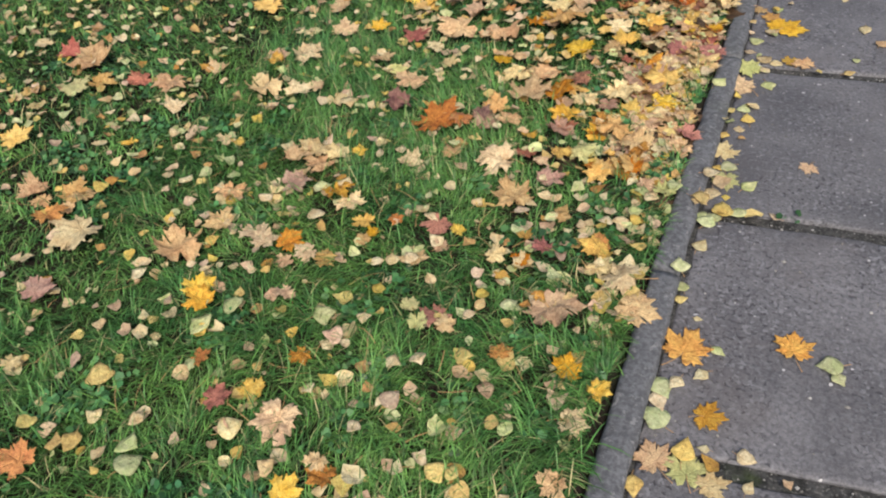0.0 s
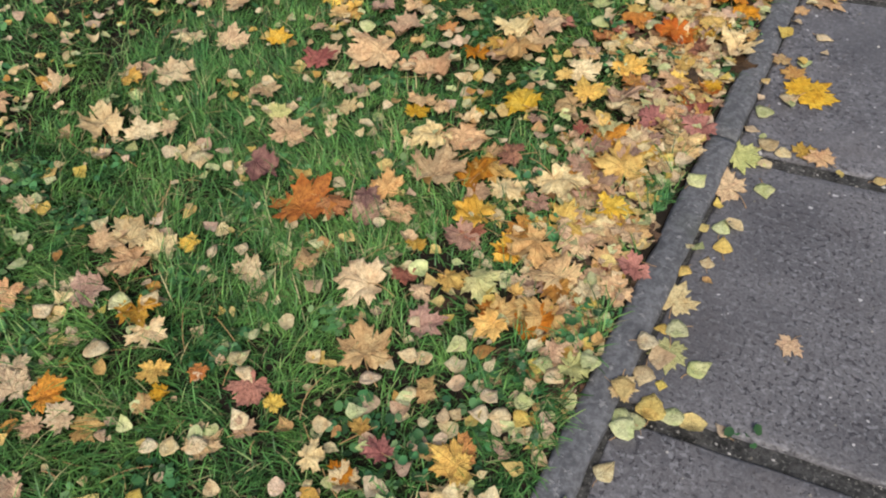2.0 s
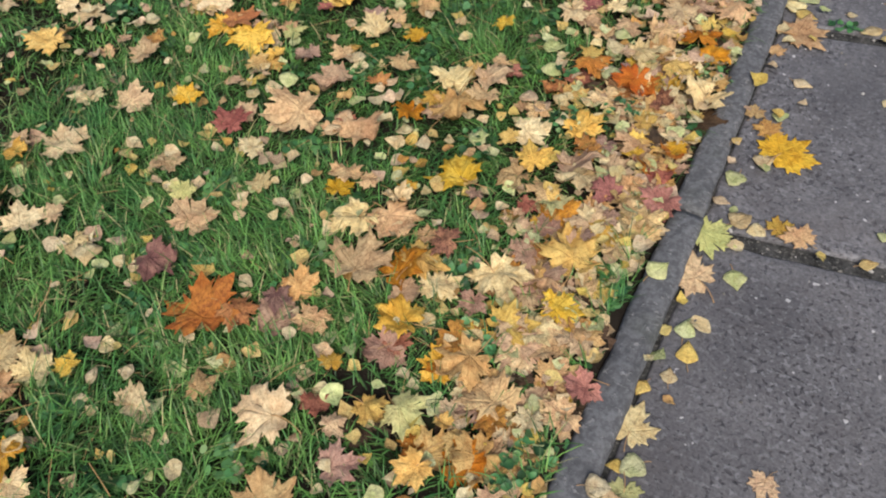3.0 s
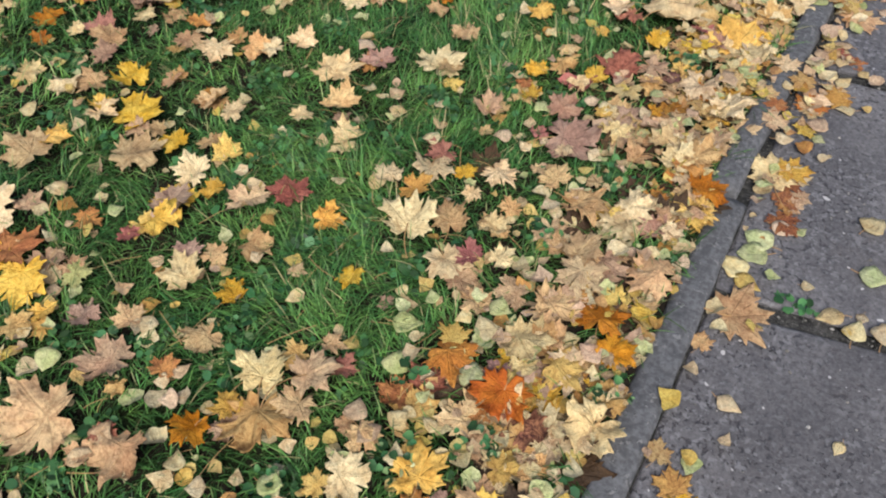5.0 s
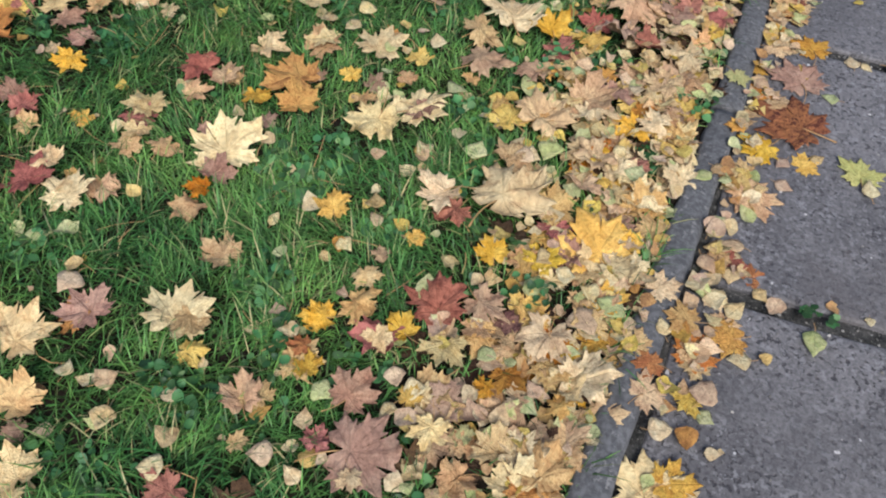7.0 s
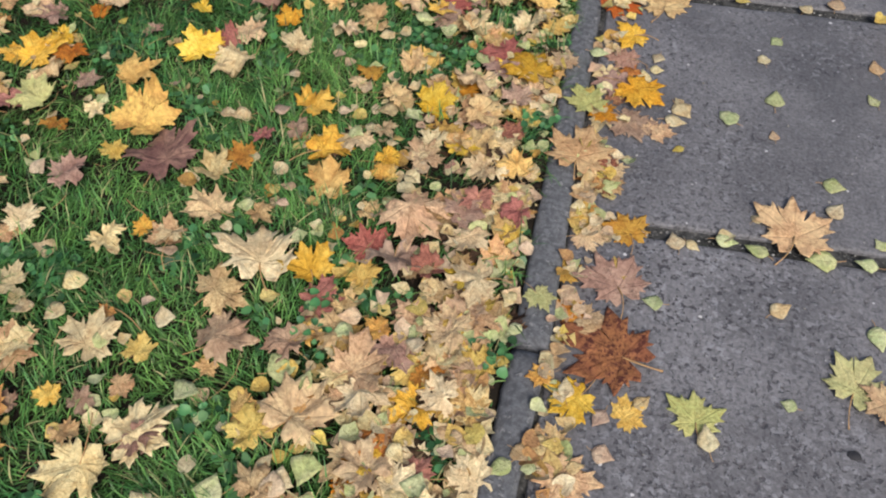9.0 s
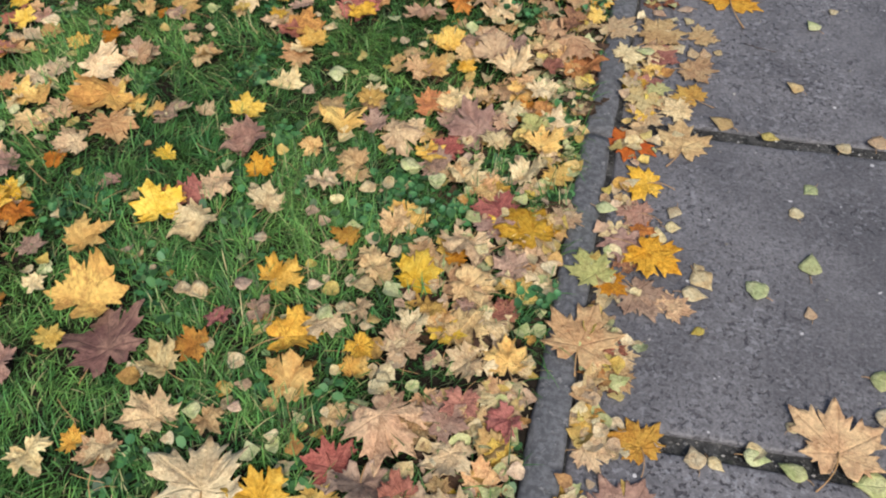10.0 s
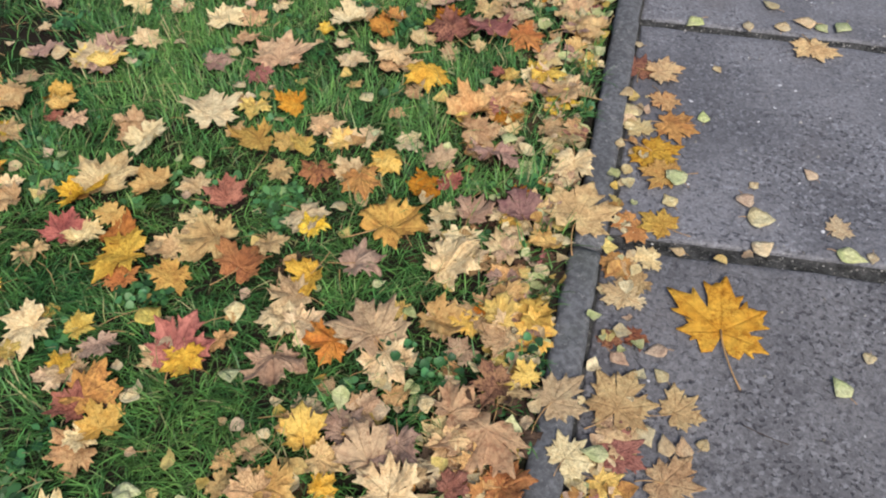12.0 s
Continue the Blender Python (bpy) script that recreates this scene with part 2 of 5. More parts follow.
def kerb_material():
    n = Nodes("kerb_concrete")
    info = n.tree.nodes.new("ShaderNodeObjectInfo").outputs["Random"]
    p = n.shifted(n.coord(), n.math("MULTIPLY", info, 11.0))
    colour = n.mix(n.noise(p, 5.0, 5.0, 0.65), rgb(0.072, 0.073, 0.077), rgb(0.148, 0.148, 0.151))
    grain = n.noise(p, 70.0, 4.0, 0.65)
    colour = n.mix(n.ramp(grain, 0.36, 0.66), n.hsv(colour, 0.5, 1.0, 0.70), n.hsv(colour, 0.5, 1.0, 1.30))
    scuff = n.ramp(n.noise(n.shifted(p, (3.0, 0.0, 0.0)), 48.0, 4.0, 0.65), 0.58, 0.66)
    colour = n.mix(n.math("MULTIPLY", scuff, 0.68), colour, rgb(0.26, 0.255, 0.25))
    moss = n.ramp(n.noise(n.shifted(p, (0.0, 5.0, 0.0)), 4.0, 4.0), 0.58, 0.74)
    colour = n.mix(n.math("MULTIPLY", moss, 0.3), colour, rgb(0.055, 0.065, 0.035))
    return n.done(colour, 0.8, n.math("ADD", n.math("ADD", grain, scuff), n.math("MULTIPLY", n.noise(p, 18.0, 4.0, 0.6), 0.8)), 0.6, 0.004, 0.35)


STEM, SOIL, GRIT, KERB = stem_material(), soil_material(), grit_material(), kerb_material()
SLABS = [slab_material("dark_paving_concrete", 1.0), slab_material("paving_concrete", 1.04), slab_material("pale_paving_concrete", 1.26)]
GRASS = grass_material("grass_blades", rgb(0.044, 0.132, 0.034), rgb(0.112, 0.235, 0.052), rgb(0.36, 0.33, 0.15))
WEED = grass_material("low_weeds", rgb(0.030, 0.105, 0.036), rgb(0.072, 0.172, 0.056), rgb(0.15, 0.25, 0.10))


# ---- mesh helpers ----
def mesh_of(name, verts, faces, material=None, uv=None, smooth=True, flat_last=0):
    me = bpy.data.meshes.new(name)
    me.from_pydata([tuple(v) for v in verts], [], [tuple(f) for f in faces])
    if uv is not None:
        layer = me.uv_layers.new(name="leaf")
        index = np.zeros(len(me.loops), dtype=np.int32)
        me.loops.foreach_get("vertex_index", index)
        layer.data.foreach_set("uv", np.asarray(uv, dtype=np.float32)[index].ravel())
    if material:
        me.materials.append(material)
    count = len(me.polygons)
    me.polygons.foreach_set("use_smooth", [smooth and k < count - flat_last for k in range(count)])
    me.update()
    return me


def part(name, me, parent, label="", material=None):
    ob = new(name, me)
    ob.parent = parent
    if material:
        ob.material_slots[0].link = "OBJECT"
        ob.material_slots[0].material = material
    return tagged(ob, label)


def from_arrays(name, verts, faces, materials, uv=None, index=None, smooth=True):
    """A large joined mesh of equal faces out of numpy arrays."""
    me = bpy.data.meshes.new(name)
    count, sides = faces.shape
    me.vertices.add(len(verts))
    me.vertices.foreach_set("co", verts.astype(np.float32).ravel())
    me.loops.add(count * sides)
    me.loops.foreach_set("vertex_index", faces.astype(np.int32).ravel())
    me.polygons.add(count)
    me.polygons.foreach_set("loop_start", np.arange(count, dtype=np.int32) * sides)
    for m in materials:
        me.materials.append(m)
    if index is not None:
        me.polygons.foreach_set("material_index", index.astype(np.int32))
    if uv is not None:
        me.uv_layers.new(name="leaf").data.foreach_set("uv", uv.astype(np.float32)[faces.ravel()].ravel())
    me.update(calc_edges=True)
    me.polygons.foreach_set("use_smooth", np.full(count, smooth))
    return me


# ---- ground, kerb and paving ----
SOIL_Z, SLAB_Z, KERB_Z = -0.032, -0.020, 0.004


def ground_sheet():
    """The soil under the lawn, uneven near the walk, running out to the horizon."""
    xs = np.concatenate([[-400, -60, -12, -6], np.linspace(-4, -0.4, 37), np.linspace(-0.35, 0.0, 8), [0.05, 0.2, 3, 12, 60, 400]])
    ys = np.concatenate([[-400, -60, -12, -4], np.linspace(-2, 10, 121), [14, 60, 400]])
    verts = []
    for y in ys:
        for x in xs:
            rise = 0.012 * noise.noise((x * 1.1, y * 1.1, 0.0)) + 0.008 * noise.noise((x * 4.0, y * 4.0, 3.0)) + 0.022 * max(0.0, 1 + x / 0.30) ** 0.7 if x <= 0.0 else -0.028
            verts.append((x, y, SOIL_Z + rise))
    w = len(xs)
    faces = [(j * w + i, j * w + i + 1, (j + 1) * w + i + 1, (j + 1) * w + i) for j in range(len(ys) - 1) for i in range(w - 1)]
    me = mesh_of("ground", verts, faces, far_lawn_material())
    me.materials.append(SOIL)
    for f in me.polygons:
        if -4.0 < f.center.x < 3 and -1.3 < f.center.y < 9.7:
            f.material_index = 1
    return tagged(new("ground", me), "dark soil and lawn ground strewn with autumn leaves", "ground", kind="structure")


ground_sheet()


def rounded_slab(name, width, length, depth, seed, edge=0.007, rough=0.003, material=None, slants=(0, 0)):
    """A concrete piece with worn, uneven edges: outline rings at the foot, the side's top and the top's rim, and a slightly uneven top."""
    rng = random.Random(seed)
    steps = 12
    outline = []
    for k in range(steps):
        outline.append((-width / 2 + width * k / steps, -length / 2))
    for k in range(steps):
        outline.append((width / 2, -length / 2 + length * k / steps))
    for k in range(steps):
        outline.append((width / 2 - width * k / steps, length / 2))
    for k in range(steps):
        outline.append((-width / 2, length / 2 - length * k / steps))
    n = len(outline)
    verts, faces = [], []
    wobble = [rough * rng.uniform(-1, 1) for _ in range(n)]
    chips = [max(0.0, rng.gauss(-0.4, 1)) * rough for _ in range(n)]

    def ring(inset, z, chip):
        for (x, y), wob, ch in zip(outline, wobble, chips):
            d = inset + wob * chip + ch * chip
            sx, sy = 1 - 2 * d / width, 1 - 2 * d / length
            verts.append((x * sx, y * sy, z - ch * chip * 0.8))

    ring(0, -depth, 0)
    ring(0, -edge, 0.6)
    ring(edge * 0.3, -edge * 0.3, 1)
    ring(edge, 0, 1)
    ring(edge * 4, 0.0, 0.4)
    for r in range(4):
        for k in range(n):
            a, b = r * n + k, r * n + (k + 1) % n
            faces.append((a, b, b + n, a + n))
    faces.append(tuple(range(4 * n, 5 * n)))
    slanted = [(x, y + x * (slants[0] + (slants[1] - slants[0]) * (y / length + 0.5)), z) for x, y, z in verts]
    return mesh_of(name, slanted, faces, material)


pavement = tagged(new("pavement"), "old grey concrete slab footpath beside the lawn", "footpath", kind="structure")
bed = rounded_slab("joint_bed", 2.80, 13.6, 0.05, 3, material=GRIT)
bed_part = part("joint_bed", bed, pavement, "dark gritty soil in the joints")
bed_part.matrix_basis = pose(1.46, 3.62, SLAB_Z - 0.011)

for k, (y0, y1, x) in enumerate([(-3.0, -0.2, 0.095), (-0.2, 2.1, 0.094), (2.1, 3.4, 0.088), (3.4, 6.0, 0.080), (6.0, 10.4, 0.096)]):
    me = rounded_slab("kerb_joint", 0.10, y1 - y0, 0.06, 400 + k, edge=0.004, rough=0.004, material=GRIT)
    part("kerb_joint", me, pavement, "packed dark dirt along the kerb").matrix_basis = pose(x, (y0 + y1) / 2, SLAB_Z - 0.006)

# joint centres along the path at x = 0.4, and the slant of each joint
JOINTS = [-3.25, -2.35, -1.43, -0.50, 0.395, 1.262, 2.155, 3.065, 4.005, 4.962, 5.915, 6.81, 7.745, 8.67, 9.59, 10.5]
SLANTS = [0.02, 0.02, 0.05, 0.10, 0.13, 0.11, 0.13, 0.14, 0.08, 0.055, 0.05, 0.08, 0.05, 0.04, 0.04, 0.04]
# the kerb edge beside each slab
BESIDE = [0.095, 0.096, 0.098, 0.101, 0.097, 0.095, 0.085, 0.074, 0.092, 0.087, 0.089, 0.099, 0.099, 0.099, 0.097]
for k in range(len(JOINTS) - 1):
    for column in range(3):
        rng = random.Random(50 + 7 * k + column)
        length = JOINTS[k + 1] - JOINTS[k] - 0.047
        width = 0.875 + rng.uniform(-0.006, 0.006)
        x = BESIDE[k] + 0.004 + 0.44 + column * 0.925
        slant = (SLANTS[k] + SLANTS[k + 1]) / 2
        y = (JOINTS[k] + JOINTS[k + 1]) / 2 + slant * (x - 0.4) + (0.0, 0.03, -0.02)[column]
        # slabs farther along the path take the paler, bluer concrete
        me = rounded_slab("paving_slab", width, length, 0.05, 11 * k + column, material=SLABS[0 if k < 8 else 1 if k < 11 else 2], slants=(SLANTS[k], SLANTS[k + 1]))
        slab = part("paving_slab", me, pavement)
        slab.matrix_basis = pose(x, y, SLAB_Z + rng.uniform(-0.002, 0.002), rng.uniform(-0.15, 0.15), rng.uniform(-0.15, 0.15), rng.uniform(-0.25, 0.25))

# kerb stones: from y, to y, and the left edge of the top at both ends
KERBS = [(-2.75, -1.53, 0.02, 0.022), (-1.51, -0.29, 0.022, 0.024), (-0.28, 0.925, 0.030, 0.016), (0.94, 2.14, 0.012, 0.018), (2.155, 3.325, 0.014, 0.004), (3.34, 4.55, -0.030, 0.018), (4.565, 5.82, 0.018, 0.002), (5.835, 6.73, 0.004, 0.014), (6.745, 7.93, 0.020, 0.026), (7.945, 9.14, 0.022, 0.02), (9.155, 10.35, 0.02, 0.02)]


def kerb_stone(y0, y1, x0, x1, seed):
    """A narrow garden kerb with rounded, chipped arrises."""
    length, wide = y1 - y0, 0.079
    rows = 48
    profile = [(-0.5, -0.16), (-0.5, -0.013), (-0.44, -0.004), (-0.33, 0.0), (0.0, 0.0015), (0.33, 0.0), (0.44, -0.004), (0.5, -0.013), (0.5, -0.16)]
    verts, faces = [], []
    for j in range(rows + 1):
        v = j / rows
        y = (v - 0.5) * length
        end = min(v, 1 - v) * length
        fall = 0.007 * max(0.0, 1 - end / 0.02)
        for u, z in profile:
            wear = 0.008 * noise.noise((seed * 3.1 + u * 3, y * 9.0, z * 20)) + 0.007 * noise.noise((seed * 1.7, y * 32.0, u * 7))
            edge = 1.0 if abs(u) > 0.3 else 0.35
            verts.append((u * (wide + wear * edge), y, z - abs(wear) * edge - (fall if z > -0.1 else 0)))
    w = len(profile)
    for j in range(rows):
        for i in range(w - 1):
            faces.append((j * w + i + 1, j * w + i, (j + 1) * w + i, (j + 1) * w + i + 1))
    faces.append(tuple(range(w)))
    faces.append(tuple(reversed(range(rows * w, rows * w + w))))
    ob = new("kerb_stone", mesh_of("kerb_stone", verts, faces, KERB))
    ob.matrix_basis = pose((x0 + x1) / 2 + wide / 2 - 0.002, (y0 + y1) / 2, KERB_Z + 0.003 * math.sin(seed * 2.3), 0.2 * math.sin(seed * 5.0), 0, -math.degrees(math.atan2(x1 - x0, length)))
    return tagged(ob, "scuffed dark grey concrete kerb stone between lawn and path", "kerb", group="kerb stones along the path")


for k, (y0, y1, x0, x1) in enumerate(KERBS):
    kerb_stone(y0, y1, x0, x1, k + 1)


# ---- fallen leaves ----
def maple_outline(rng):
    """Outline of a five-lobed leaf round its stem's joint, tip towards +y, as (angle, radius), with broad lobes that end in a few teeth."""
    lobes = [(-104, 0.68, 23), (-52, 0.93, 24), (0, 1.0, 24), (52, 0.93, 24), (104, 0.68, 23)]
    pts = [(-177, 0.12), (-163, 0.38), (-148, 0.50)]
    for k, (a, r, half) in enumerate(lobes):
        a += rng.uniform(-5, 5)
        r *= rng.uniform(0.90, 1.12)
        for way in (-1, 1):
            tooth = rng.uniform(0.74, 0.88)
            side = [(0.95, 0.60), (0.93, tooth - 0.05), (0.88, tooth), (0.60, tooth - 0.11), (0.40, tooth - 0.04), (0.22, 0.84), (0.07, 0.96)]
            pts += [(a + way * half * w, r * q) for w, q in (side if way < 0 else reversed(side))]
            if way < 0:
                pts.append((a, r))
        if k < 4:
            pts.append((a + 26, 0.47 * rng.uniform(0.84, 1.16)))
    return pts + [(148, 0.50), (163, 0.38), (177, 0.12)]


def birch_outline(rng):
    """An ovate to rhombic leaf, broadest below its middle, drawn out to a point."""
    wide = rng.uniform(0.33, 0.50)
    share = [0.05, 0.15, 0.27, 0.40, 0.56, 0.72, 0.87]
    full = [0.30, 0.72, 0.98, 0.97, 0.74, 0.45, 0.19] if rng.random() < 0.6 else [0.42, 0.82, 1.0, 0.96, 0.82, 0.60, 0.30]
    half = [(wide * f * rng.uniform(0.92, 1.08), s - 0.45) for f, s in zip(full, share)]
    ring = [(0.0, 0.55)] + [(x, y) for x, y in reversed(half)] + [(0.0, -0.45)] + [(-x * rng.uniform(0.88, 1.10), y) for x, y in half]
    return [(math.degrees(math.atan2(x, y)), math.hypot(x, y)) for x, y in ring]


def leaf_shape(outline, rng, curl, crumple, fold, solid):
    """Vertices, faces and flat coordinates of a curled blade about 1 across."""
    n = len(outline)
    flat = [(0.0, 0.0)]
    rings = (0.3, 0.62, 0.86, 1.0) if n > 20 else (0.55, 1.0)
    for share in rings:
        for a, r in outline:
            flat.append((r * share * math.sin(radians(a)), r * share * math.cos(radians(a))))
    s1, s2 = rng.uniform(0, 9), rng.uniform(0, 9)
    way = rng.uniform(0, math.pi)
    verts = []
    for x, y in flat:
        r = math.hypot(x, y)
        z = curl * r * r + crumple * noise.noise((x * 2.2 + s1, y * 2.2, s2)) + 0.22 * crumple * noise.noise((x * 5 + s2, y * 5, s1))
        z += fold * abs(x * math.cos(way) + y * math.sin(way)) - 0.005 * math.cos(math.atan2(x, y) * 360 / 52) * r * (1 if n > 20 else 0) * min(r, 0.7)
        # lobes and edges roll up or down, each its own way
        z += 2.2 * crumple * max(0.0, r - 0.5) ** 2 * noise.noise((x / max(r, 0.1) * 1.6 + s2, y / max(r, 0.1) * 1.6, s1 + 4.0)) * 2.0
        squeeze = 1 - 0.45 * min(1.0, abs(z)) * r
        verts.append((x * squeeze, y * squeeze, z))
    faces = []
    for k in range(n):
        j = (k + 1) % n
        faces.append((0, 1 + j, 1 + k))
        for g in range(len(rings) - 1):
            faces.append((1 + g * n + k, 1 + g * n + j, 1 + (g + 1) * n + j, 1 + (g + 1) * n + k))
    if solid:
        last = 1 + (len(rings) - 1) * n
        m = len(verts)
        verts += [(x, y, z - solid) for x, y, z in verts]
        flat = flat + flat
        faces += [tuple(m + i for i in reversed(f)) for f in faces]
        for k in range(n):
            j = (k + 1) % n
            faces.append((last + k, last + j, m + last + j, m + last + k))
    return verts, faces, flat


rng = random.Random(4)
MAPLES, BIRCHES = [], []
for k in range(14):
    shape = leaf_shape(maple_outline(rng), rng, rng.choice((-0.12, -0.05, 0.0, 0.08, 0.15)), rng.uniform(0.16, 0.34), rng.choice((0, 0, 0.1, 0.2, 0.42)), 0.006)
    verts = [((x) / 1.50, (y - 0.22) / 1.50, z / 1.50) for x, y, z in shape[0]]
    low = sorted(v[2] for v in verts)[len(verts) // 6]
    MAPLES.append(mesh_of("maple_blade", [(x, y, z - low) for x, y, z in verts], shape[1], LEAF["t"], shape[2], True, (len(shape[0]) // 2 - 1) // 4))
for k in range(7):
    shape = leaf_shape(birch_outline(rng), rng, rng.choice((-0.15, 0.1, 0.3)), 0.12, rng.choice((0, 0.15, 0.3)), 0.02)
    low = sorted(v[2] for v in shape[0])[len(shape[0]) // 6]
    BIRCHES.append(mesh_of("birch_blade", [(x, y, z - low) for x, y, z in shape[0]], shape[1], SMALL["c"], shape[2], True, (len(shape[0]) // 2 - 1) // 2))


FLAT_MAPLES, FLAT_BIRCHES = [], []
for k in range(9):
    shape = leaf_shape(maple_outline(rng), rng, rng.uniform(0.0, 0.07), rng.uniform(0.04, 0.10), 0, 0.006)
    low = min(v[2] for v in shape[0])
    FLAT_MAPLES.append(mesh_of("maple_blade", [(x / 1.50, (y - 0.22) / 1.50, (z - low) / 1.50) for x, y, z in shape[0]], shape[1], LEAF["t"], shape[2], True, (len(shape[0]) // 2 - 1) // 4))
for k in range(5):
    shape = leaf_shape(birch_outline(rng), rng, rng.uniform(0.0, 0.15), 0.06, rng.choice((0, 0.12)), 0.02)
    low = min(v[2] for v in shape[0])
    FLAT_BIRCHES.append(mesh_of("birch_blade", [(x, y, z - low) for x, y, z in shape[0]], shape[1], SMALL["c"], shape[2], True, (len(shape[0]) // 2 - 1) // 2))


def stem_mesh(name, start, length, radius, bend, rise):
    verts, faces = [], []
    steps = 6
    for j in range(steps + 1):
        v = j / steps
        c = Vector((bend * v * v, start - length * v, 0.012 + rise * math.sin(v * 3.0)))
        r = radius * (1.25 if j == steps else 1.0 - 0.25 * v)
        for k in range(5):
            a = 2 * math.pi * k / 5
            verts.append((c.x + r * math.cos(a), c.y, c.z + r * math.sin(a)))
    for j in range(steps):
        for k in range(5):
            a, b = j * 5 + k, j * 5 + (k + 1) % 5
            faces.append((a, b, b + 5, a + 5))
    faces.append(tuple(reversed(range(5))))
    faces.append(tuple(range(steps * 5, steps * 5 + 5)))
    return mesh_of(name, verts, faces, STEM)


STEMS = [stem_mesh("stem", -0.13, 0.62, 0.010, 0.18, 0.03), stem_mesh("stem", -0.13, 0.5, 0.010, -0.22, 0.04), stem_mesh("stem", -0.13, 0.42, 0.010, 0.08, 0.02)]
TWIGS = [stem_mesh("stem", -0.44, 0.30, 0.016, 0.06, 0.02), stem_mesh("stem", -0.44, 0.26, 0.016, -0.08, 0.02)]
WORDS = {"c": "pale cream", "t": "dry tan brown", "y": "bright yellow", "o": "orange", "b": "dark rusty brown", "r": "dull red", "k": "pale pinkish", "a": "golden amber", "h": "honey brown", "m": "dull mauve brown", "f": "bright red-orange", "p": "dusky purple brown", "g": "greenish yellow"}
LYING = []
FAR_LAWN = -0.80  # leaves beyond this line, well off the path, are joined


def support(x, y, radius):
    """The height on which a leaf comes to lie, above those that lie there already."""
    if x > 0.10:
        z, where = SLAB_Z + 0.003, "on a paving slab"
    elif x > 0.0:
        z, where = KERB_Z + 0.004, "on the kerb"
    else:
        z, where = 0.012, "on the grass"
    for a, b, r, top in LYING:
        d = math.hypot(a - x, b - y)
        if d < 0.75 * (r + radius):
            z = max(z, top + 0.006)
    z = min(z, 0.066)
    LYING.append((x, y, radius, z))
    return z, where


def fallen_leaf(kind, x, y, turn, size, tint):
    """One countable leaf: an Empty where it lies, with its blade and its stem."""
    rng = random.Random(int(x * 9973) * 31 + int(y * 7919))
    maple = kind == "maple_leaf"
    z, where = support(x, y, size * 0.42)
    wobble = 12 if where == "on the grass" else 1.5
    ob = new(kind)
    ob.matrix_basis = pose(x, y, z, rng.uniform(-wobble, wobble), rng.uniform(-wobble, wobble), turn) @ Matrix.Scale(size, 4)
    loose = where == "on the grass"
    part("blade", rng.choice((MAPLES if loose else FLAT_MAPLES) if maple else (BIRCHES if loose else FLAT_BIRCHES)), ob, "", (LEAF if maple else SMALL)[tint])
    part("stem", rng.choice(STEMS if maple else TWIGS), ob)
    sort = "maple" if maple else "birch"
    return tagged(ob, f"{WORDS[tint]} fallen {sort} leaf lying {where}", "leaf", group=f"fallen {sort} leaves")


FAR = []


def maple(x, y, turn, size, tint):
    if x < FAR_LAWN:
        z, where = support(x, y, size * 0.42)
        FAR.append((x, y, z, turn, size, tint))
        return None
    return fallen_leaf("maple_leaf", x, y, turn, size, tint)


def birch(x, y, turn, size, tint):
    return fallen_leaf("birch_leaf", x, y, turn, size, tint)


# maple leaves, 7 to 8 m along the path
maple(-1.479, 7.134, 14, 0.173, "c")
maple(-1.425, 7.105, 4, 0.113, "y")
maple(-0.922, 7.004, 195, 0.100, "y")
maple(-0.830, 7.051, 89, 0.116, "a")
maple(-0.717, 7.277, 215, 0.105, "c")
maple(-0.610, 7.331, 88, 0.150, "c")
maple(-0.938, 7.266, 7, 0.216, "t")
maple(-0.800, 7.478, 88, 0.141, "c")
maple(-1.175, 7.387, 26, 0.145, "c")
maple(-0.484, 7.252, 198, 0.144, "a")
maple(-0.465, 7.498, 26, 0.165, "b")
maple(-0.348, 7.542, 27, 0.166, "r")
maple(-0.234, 7.509, 229, 0.145, "o")
maple(-0.333, 7.147, 105, 0.162, "h")
maple(-0.283, 7.063, 285, 0.126, "t")
maple(-0.236, 7.234, 311, 0.149, "h")
maple(-0.080, 7.284, 56, 0.151, "t")
maple(-0.053, 7.598, 286, 0.168, "t")
maple(0.243, 7.241, 257, 0.134, "o")
maple(0.204, 7.115, 240, 0.161, "a")
maple(0.217, 7.040, 91, 0.126, "a")
maple(0.142, 7.217, 23, 0.100, "c")
maple(0.128, 7.486, 347, 0.127, "b")
maple(0.197, 7.475, 291, 0.127, "h")
maple(0.205, 7.344, 198, 0.095, "h")
maple(0.641, 7.696, 195, 0.149, "h")
# maple leaves, 6 to 7 m along the path
maple(-1.462, 6.898, 354, 0.091, "y")
maple(-1.152, 6.466, 106, 0.114, "c")
maple(-1.193, 6.664, 5, 0.177, "c")
maple(-1.214, 6.586, 215, 0.159, "a")
maple(-1.117, 6.541, 162, 0.092, "y")
maple(-1.041, 6.429, 113, 0.176, "a")
maple(-0.995, 6.370, 23, 0.100, "o")
maple(-1.022, 6.226, 329, 0.084, "y")
maple(-1.014, 6.130, 349, 0.068, "a")
maple(-0.914, 6.084, 349, 0.145, "o")
maple(-0.861, 6.023, 40, 0.103, "y")
maple(-0.937, 6.044, 77, 0.106, "r")
maple(-0.949, 6.182, 222, 0.095, "m")
maple(-0.781, 6.238, 353, 0.171, "r")
maple(-0.753, 6.193, 195, 0.104, "a")
maple(-0.697, 6.259, 248, 0.078, "h")
maple(-1.150, 6.818, 238, 0.149, "c")
maple(-1.248, 6.876, 93, 0.103, "t")
maple(-1.038, 6.976, 25, 0.194, "c")
maple(-0.881, 6.883, 111, 0.152, "a")
